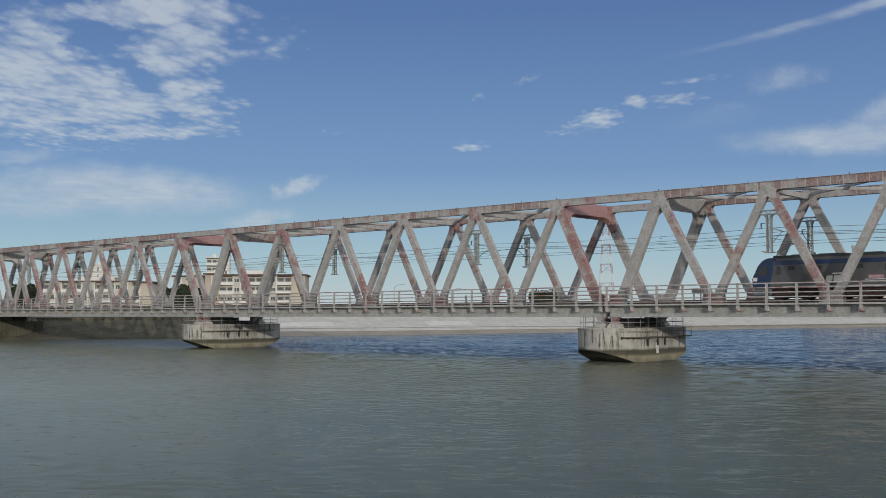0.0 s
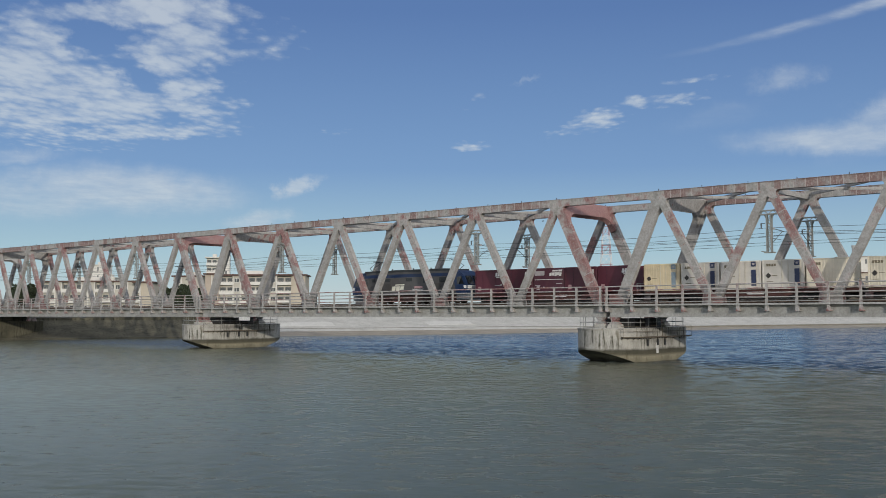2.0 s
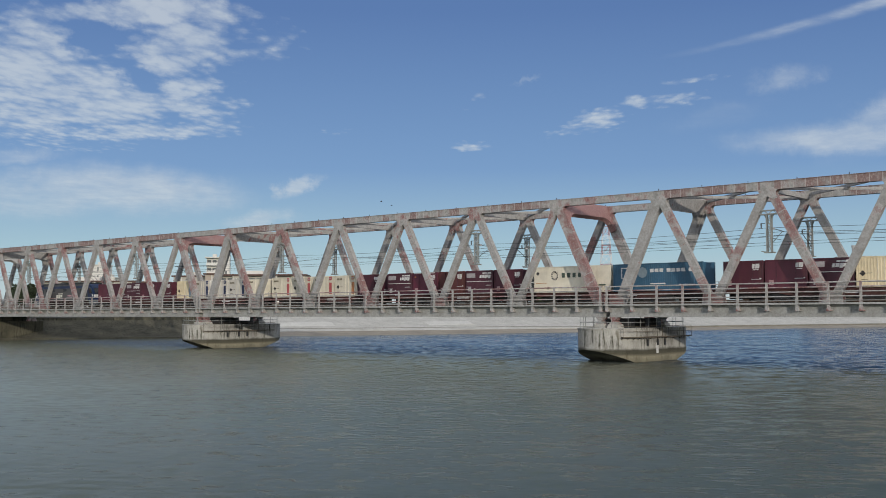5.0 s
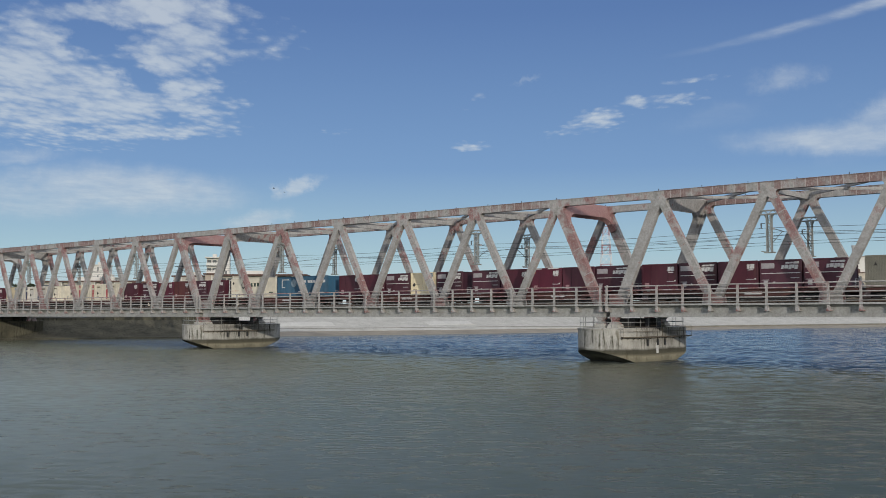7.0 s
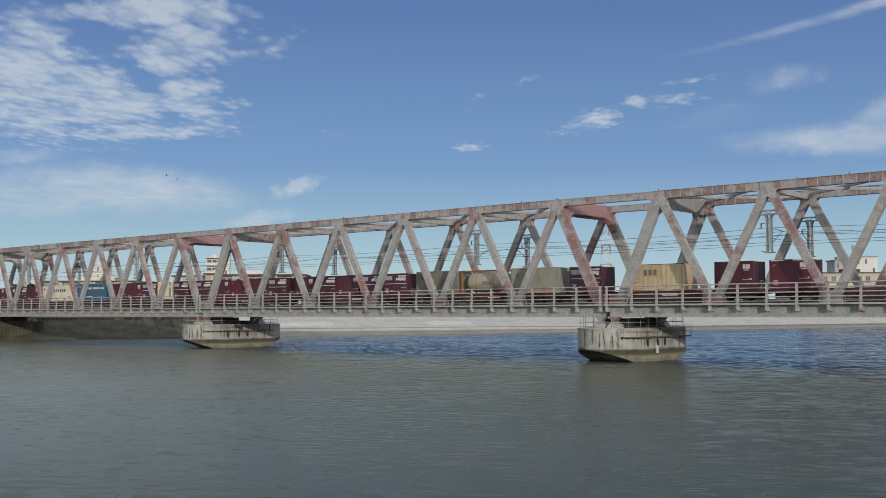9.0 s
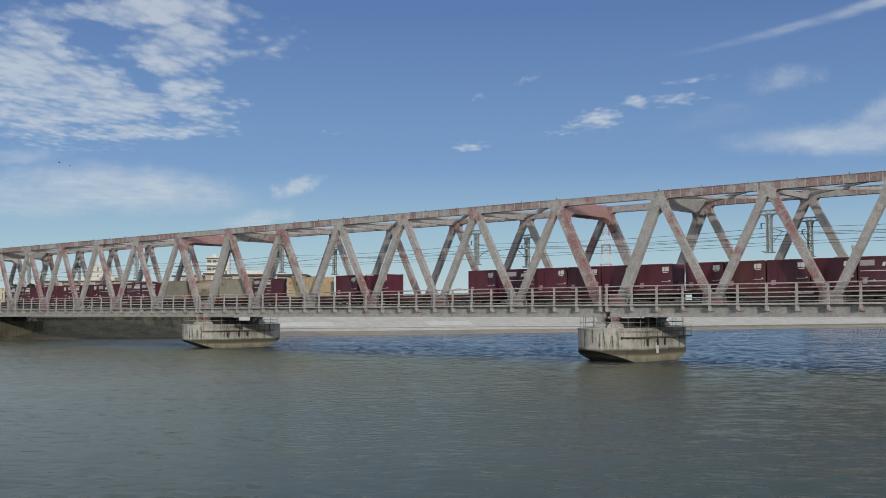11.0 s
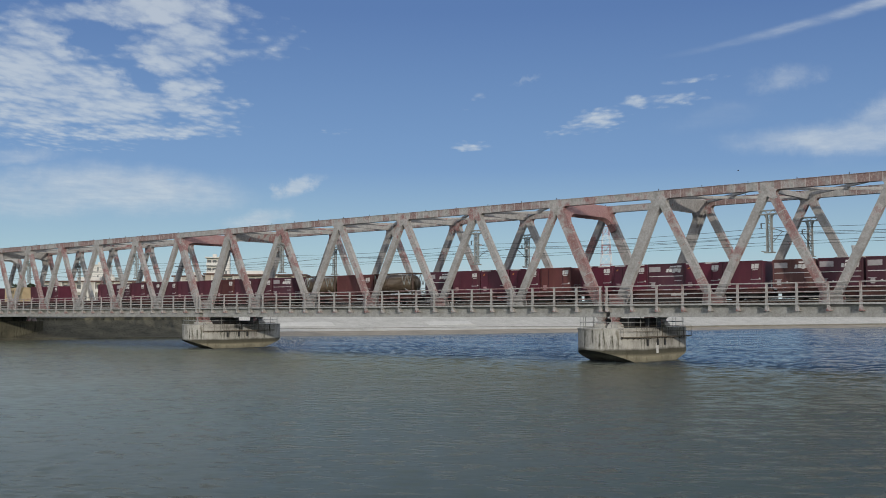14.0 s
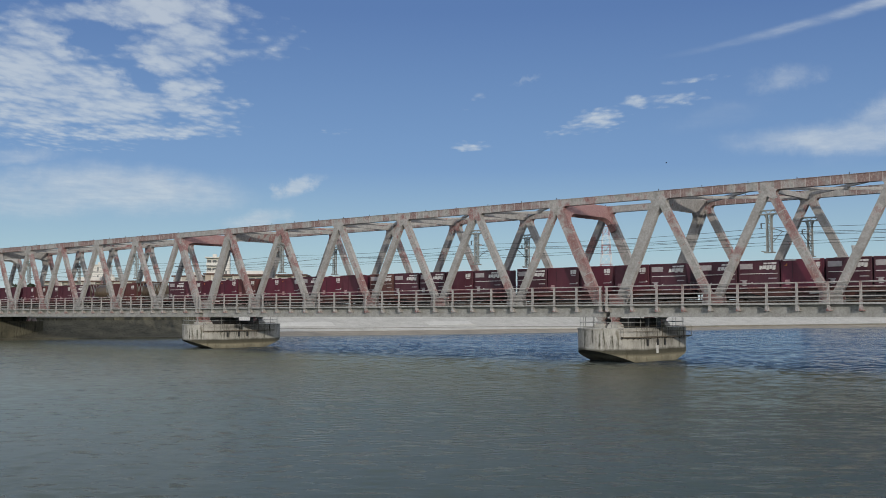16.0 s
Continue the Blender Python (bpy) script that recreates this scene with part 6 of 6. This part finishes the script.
building("grey_building", "grey flat-roofed house near the bridge end", -0.412, -0.397, 360, 8, 7.2, 2, 3, "wall_grey", "roof_grey", 0)
building("beige_building", "beige flat-roofed building behind the bank", -0.258, -0.240, 350, 8, 10.8, 3, 3, "wall_beige", "roof_brown", 0)
building("low_block", "beige low building with a dark flat roof", 0.355, 0.47, 350, 12, 12.6, 3, 14, "wall_beige", "roof_brown", 0)
building("white_tower", "white stepped building above the low roofs", 0.396, 0.418, 380, 10, 19.6, 6, 3, "wall_white", "roof_grey", 0, 0.72)
building("grey_building", "grey concrete block behind the low roofs", 0.377, 0.395, 378, 8, 18.2, 5, 3, "wall_grey", "roof_grey", 0, 0.6)


def chimney():
    thing = new("chimney")
    p = far_point(0.3955, 376)
    thing.location = (p.x, p.y, GROUND)
    bm = B()
    pipe(bm, (0, 0, -1), (0, 0, 23.4), 0.65, 14)
    pipe(bm, (0, 0, 22.8), (0, 0, 23.6), 0.8, 14)
    part("stack", bm, M["wall_grey"], thing)
    tagged(thing, "slim grey concrete chimney behind the roofs", "chimney")


chimney()


def radio_tower():
    thing = new("radio_tower")
    p = far_point(0.157, 600)
    thing.location = (p.x, p.y, GROUND)
    thing.rotation_euler.z = -YAW
    levels = 9
    top = 49.0
    half = lambda z: 4.6 - (4.6 - 1.6) * z / top
    for i in range(levels):
        z0, z1 = top * i / levels, top * (i + 1) / levels
        a, b = half(z0), half(z1)
        bm = B()
        for sx, sy in ((-1, -1), (1, -1), (1, 1), (-1, 1)):
            bar(bm, (sx * a, sy * a, z0), (sx * b, sy * b, z1), 0.22, 0.22)
        for k in range(4):
            c = ((-1, -1), (1, -1), (1, 1), (-1, 1))
            u, v = c[k], c[(k + 1) % 4]
            bar(bm, (u[0] * a, u[1] * a, z0), (v[0] * b, v[1] * b, z1), 0.13, 0.13)
            bar(bm, (v[0] * a, v[1] * a, z0), (u[0] * b, u[1] * b, z1), 0.13, 0.13)
            bar(bm, (u[0] * b, u[1] * b, z1), (v[0] * b, v[1] * b, z1), 0.2, 0.2)
        part("lattice_stage", bm, M["tower_red" if i % 2 == 0 else "tower_white"], thing, "red lattice stage" if i % 2 == 0 else "white lattice stage")
    tagged(thing, "red and white steel lattice radio tower", "radio tower")


radio_tower()


def tree(across, depth, height, width, seed):
    rng = random.Random(seed)
    thing = new("tree")
    p = far_point(across, depth)
    thing.location = (p.x, p.y, GROUND - 0.3)
    bm = B()
    pipe(bm, (0, 0, 0), (0.1, 0, height * 0.5), 0.22, 8)
    tips = []
    for i in range(9):
        a = 2 * math.pi * i / 9 + rng.random()
        q = Vector((math.cos(a) * width * 0.33, math.sin(a) * width * 0.33, height * rng.uniform(0.45, 0.85)))
        pipe(bm, (0.05, 0, height * rng.uniform(0.2, 0.45)), q, 0.08, 5)
        tips.append(q)
    part("trunk", bm, M["bark"], thing)
    bm = B()
    for q in tips + [Vector((0, 0, height * 0.8))]:
        r = width * rng.uniform(0.20, 0.30)
        for j in range(420):
            d = Vector((rng.gauss(0, 1), rng.gauss(0, 1), rng.gauss(0, 0.8)))
            c = q + d.normalized() * r * rng.random() ** 0.4
            s = rng.uniform(0.2, 0.42)
            u = Vector((rng.gauss(0, 1), rng.gauss(0, 1), rng.gauss(0, 1))).normalized()
            v = u.orthogonal().normalized()
            vs = [bm.verts.new(c + u * s), bm.verts.new(c + v * s * 0.7), bm.verts.new(c - u * s), bm.verts.new(c - v * s * 0.7)]
            bm.faces.new(vs)
    part("crown", bm, M["leaf"], thing)
    return tagged(thing, "dark green broadleaf tree by the buildings", "tree", "trees behind the bank")


for i, (a, d, h, w) in enumerate(((-0.405, 300, 8.6, 7), (-0.396, 303, 8.2, 6), (-0.25, 270, 7.8, 7), (-0.242, 272, 7.4, 6), (-0.262, 275, 6.6, 6), (0.097, 300, 6.0, 8), (0.113, 302, 5.2, 6))):
    tree(a, d, h, w, 40 + i)


def scrub():
    """Low uneven bushes along the top of the bank."""
    rng = random.Random(7)
    bm = B()
    for i in range(260):
        a = rng.uniform(-0.14, 0.16) if i < 170 else rng.uniform(0.16, 0.44)
        d = rng.uniform(262, 300) if a < 0.1 else rng.uniform(330, 346)
        p = far_point(a, d)
        big = rng.random() ** 2
        r = 0.5 + 1.3 * big
        if abs(a - 0.105) < 0.022:
            r *= 1.5
        for j in range(34):
            c = Vector((p.x, p.y, GROUND)) + Vector((rng.gauss(0, r * 0.6), rng.gauss(0, r * 0.6), abs(rng.gauss(0, r * 0.5))))
            s = rng.uniform(0.14, 0.34)
            u = Vector((rng.gauss(0, 1), rng.gauss(0, 1), rng.gauss(0, 1))).normalized()
            v = u.orthogonal().normalized()
            bm.faces.new([bm.verts.new(c + u * s), bm.verts.new(c + v * s * 0.8), bm.verts.new(c - u * s), bm.verts.new(c - v * s * 0.8)])
    tagged(obj("bushes", bm, M["leaf"]), "low dark bushes along the top of the bank", "bushes", kind="stuff")


scrub()


def street_lamp(across, depth, height):
    thing = new("street_lamp")
    p = far_point(across, depth)
    thing.location = (p.x, p.y, GROUND - 0.2)
    thing.rotation_euler.z = -YAW
    bm = B()
    pipe(bm, (0, 0, 0), (0, 0, height - 0.8), 0.09, 8)
    prev = Vector((0, 0, height - 0.8))
    for i in range(1, 6):
        t = i / 5
        q = Vector((2.0 * t, 0, height - 0.8 + 0.8 * math.sin(t * math.pi / 2)))
        pipe(bm, prev, q, 0.07, 6)
        prev = q
    part("pole", bm, M["galv"], thing)
    bm = B()
    box(bm, 1.9, 2.6, -0.15, 0.15, height - 0.1, height + 0.05, 0.03)
    part("lamp_head", bm, M["galv"], thing)
    return tagged(thing, "grey street lamp with a curved arm", "street lamp", "street lamps")


for a, d, h in ((-0.047, 262, 7.3), (0.008, 270, 6.4), (-0.075, 290, 6.0)):
    street_lamp(a, d, h)


def bank_details():
    """Repaired slabs, a sign and drain marks on the far slope."""
    def on_slope(i0, f, back, lift=0.03):
        a, b = Vector(SHORE_NEW[i0]), Vector(SHORE_NEW[i0 + 1])
        t = (b - a).normalized()
        q = a.lerp(b, f) + Vector((-t.y, t.x)) * back
        return Vector((q.x, q.y, 1.35 + (back - 8.4) / 11.6 * 2.65 + lift)), Vector((t.x, t.y, 0)), Vector((-t.y, t.x, 2.65 / 11.6)).normalized()
    for i0, f, wl in ((1, 0.15, 12.5), (2, 0.18, 11.5)):
        c, u, v = on_slope(i0, f, 12.5)
        bm = B()
        q = [c + u * a + v * b for a, b in ((-wl / 2, -2.2), (wl / 2, -2.2), (wl / 2, 1.0), (-wl / 2, 1.0))]
        n = u.cross(v).normalized() * 0.05
        vs = [bm.verts.new(x) for x in q] + [bm.verts.new(x + n) for x in q]
        for fc in ((0, 1, 2, 3), (4, 7, 6, 5), (0, 4, 5, 1), (1, 5, 6, 2), (2, 6, 7, 3), (3, 7, 4, 0)):
            bm.faces.new([vs[k] for k in fc])
        tagged(obj("repair_slab", bm, M["bank_new"]), "pale new concrete slab on the bank slope", "slab", "bank slabs")
    c, u, v = on_slope(2, 0.62, 18.0, 0.0)
    thing = new("bank_sign")
    thing.location = c
    bm = B()
    pipe(bm, (0, 0, -0.2), (0, 0, 0.8), 0.05, 6)
    part("post", bm, M["galv"], thing)
    bm = B()
    bar(bm, (-0.65, -0.08, 0.75), (0.65, -0.08, 0.75), 0.06, 0.9)
    part("board", bm, M["tower_red"], thing, "faded red sign board")
    thing.rotation_euler.z = -YAW
    tagged(thing, "small faded red sign on the bank slope", "sign")


bank_details()


def duck(x, y, turn, s):
    thing = new("duck")
    thing.location = (x, y, 0)
    thing.rotation_euler.z = turn
    bm = B()
    bmesh.ops.create_uvsphere(bm, u_segments=10, v_segments=6, radius=1)
    for v in bm.verts:
        v.co = Vector((v.co.x * 0.30 * s, v.co.y * 0.14 * s, 0.06 + v.co.z * 0.13 * s + max(0, -v.co.x) * 0.08))
    part("body", bm, M["feather"], thing)
    bm = B()
    pipe(bm, (0.2 * s, 0, 0.1), (0.27 * s, 0, 0.36 * s), 0.05 * s, 6)
    bmesh.ops.create_icosphere(bm, subdivisions=1, radius=0.075 * s, matrix=Matrix.Translation((0.29 * s, 0, 0.38 * s)))
    part("head", bm, M["feather"], thing)
    return tagged(thing, "dark water bird resting on the river", "water bird", "birds on the water")


rng = random.Random(3)
for i in range(13):
    a, d = -0.161 + 0.027 * (i / 12) + rng.uniform(-0.001, 0.001), rng.uniform(158, 168)
    p = far_point(a, d)
    duck(p.x, p.y, rng.uniform(0, 6.28), rng.uniform(0.36, 0.52))
for i in range(5):
    duck(-128.6 + 1.3 * i + rng.uniform(-0.4, 0.4), 92.4 - 0.25 * i + rng.uniform(-0.6, 0.6), rng.uniform(0, 6.28), rng.uniform(0.34, 0.46))


def flying_bird(spread):
    thing = new("flying_bird")
    bm = B()
    bmesh.ops.create_uvsphere(bm, u_segments=10, v_segments=6, radius=1)
    for v in bm.verts:
        v.co = Vector((v.co.x * 0.26, v.co.y * 0.075, v.co.z * 0.08))
    part("body", bm, M["feather"], thing)
    for s in (-1, 1):
        bm = B()
        pts = [Vector((0.10, 0.05 * s, 0.02)), Vector((0.04, 0.30 * s, 0.02 + spread * 0.5)), Vector((-0.10, 0.52 * s, 0.02 + spread)), Vector((-0.12, 0.28 * s, 0.01 + spread * 0.4)), Vector((-0.10, 0.05 * s, 0.0))]
        a = [bm.verts.new(q) for q in pts]
        b = [bm.verts.new(q + Vector((0, 0, 0.02))) for q in pts]
        bm.faces.new(a)
        bm.faces.new(b[::-1])
        for i in range(5):
            bm.faces.new((a[i], a[(i + 1) - 5 * (i == 4)], b[(i + 1) - 5 * (i == 4)], b[i]))
        part("wing", bm, M["feather"], thing)
    for ob in thing.children:
        ob.data.transform(Matrix.Scale(0.6, 4))
    return tagged(thing, "small dark bird flying over the river", "bird", "birds in flight")


# each bird: start and end of its straight flight
FLIGHTS = [(flying_bird(0.18), Vector((-75.0, 133.3, 15.8)), Vector((-169.5, 52.0, 31.5))), (flying_bird(-0.06), Vector((-74.4, 135.2, 15.3)), Vector((-169.5, 53.4, 31.2))),
           (flying_bird(0.12), Vector((-10.1, 189.2, 16.9)), Vector((-73.2, 134.9, 26.2)))]


# ---- what moves ----
def motions():
    # the ripples drift slowly with the wind
    walk(RIVER, [(t, pose(-0.35 * t, -0.25 * t, 0)) for t in (0.0, 8.0, 16.0)])
    for bird, a, b in FLIGHTS:
        d = (b - a).normalized()
        turn = math.degrees(math.atan2(d.y, d.x))
        walk(bird, [(t, pose(*a.lerp(b, t / 16), 0, 0, turn)) for t in (0.0, 4.0, 8.0, 12.0, 16.0)])
    deck = set(ON_DECK)
    times = [0.0, 2.0, 4.0, 6.0, 8.0, 10.0, 12.0, 14.0, 16.0]
    for ob, off in TRAIN:
        z = RAIL_Z + (1.0 if ob in deck else 0.0)
        walk(ob, [(t, pose(X0 + off - reach(t), TRACK_Y[0], z)) for t in times])


motions()
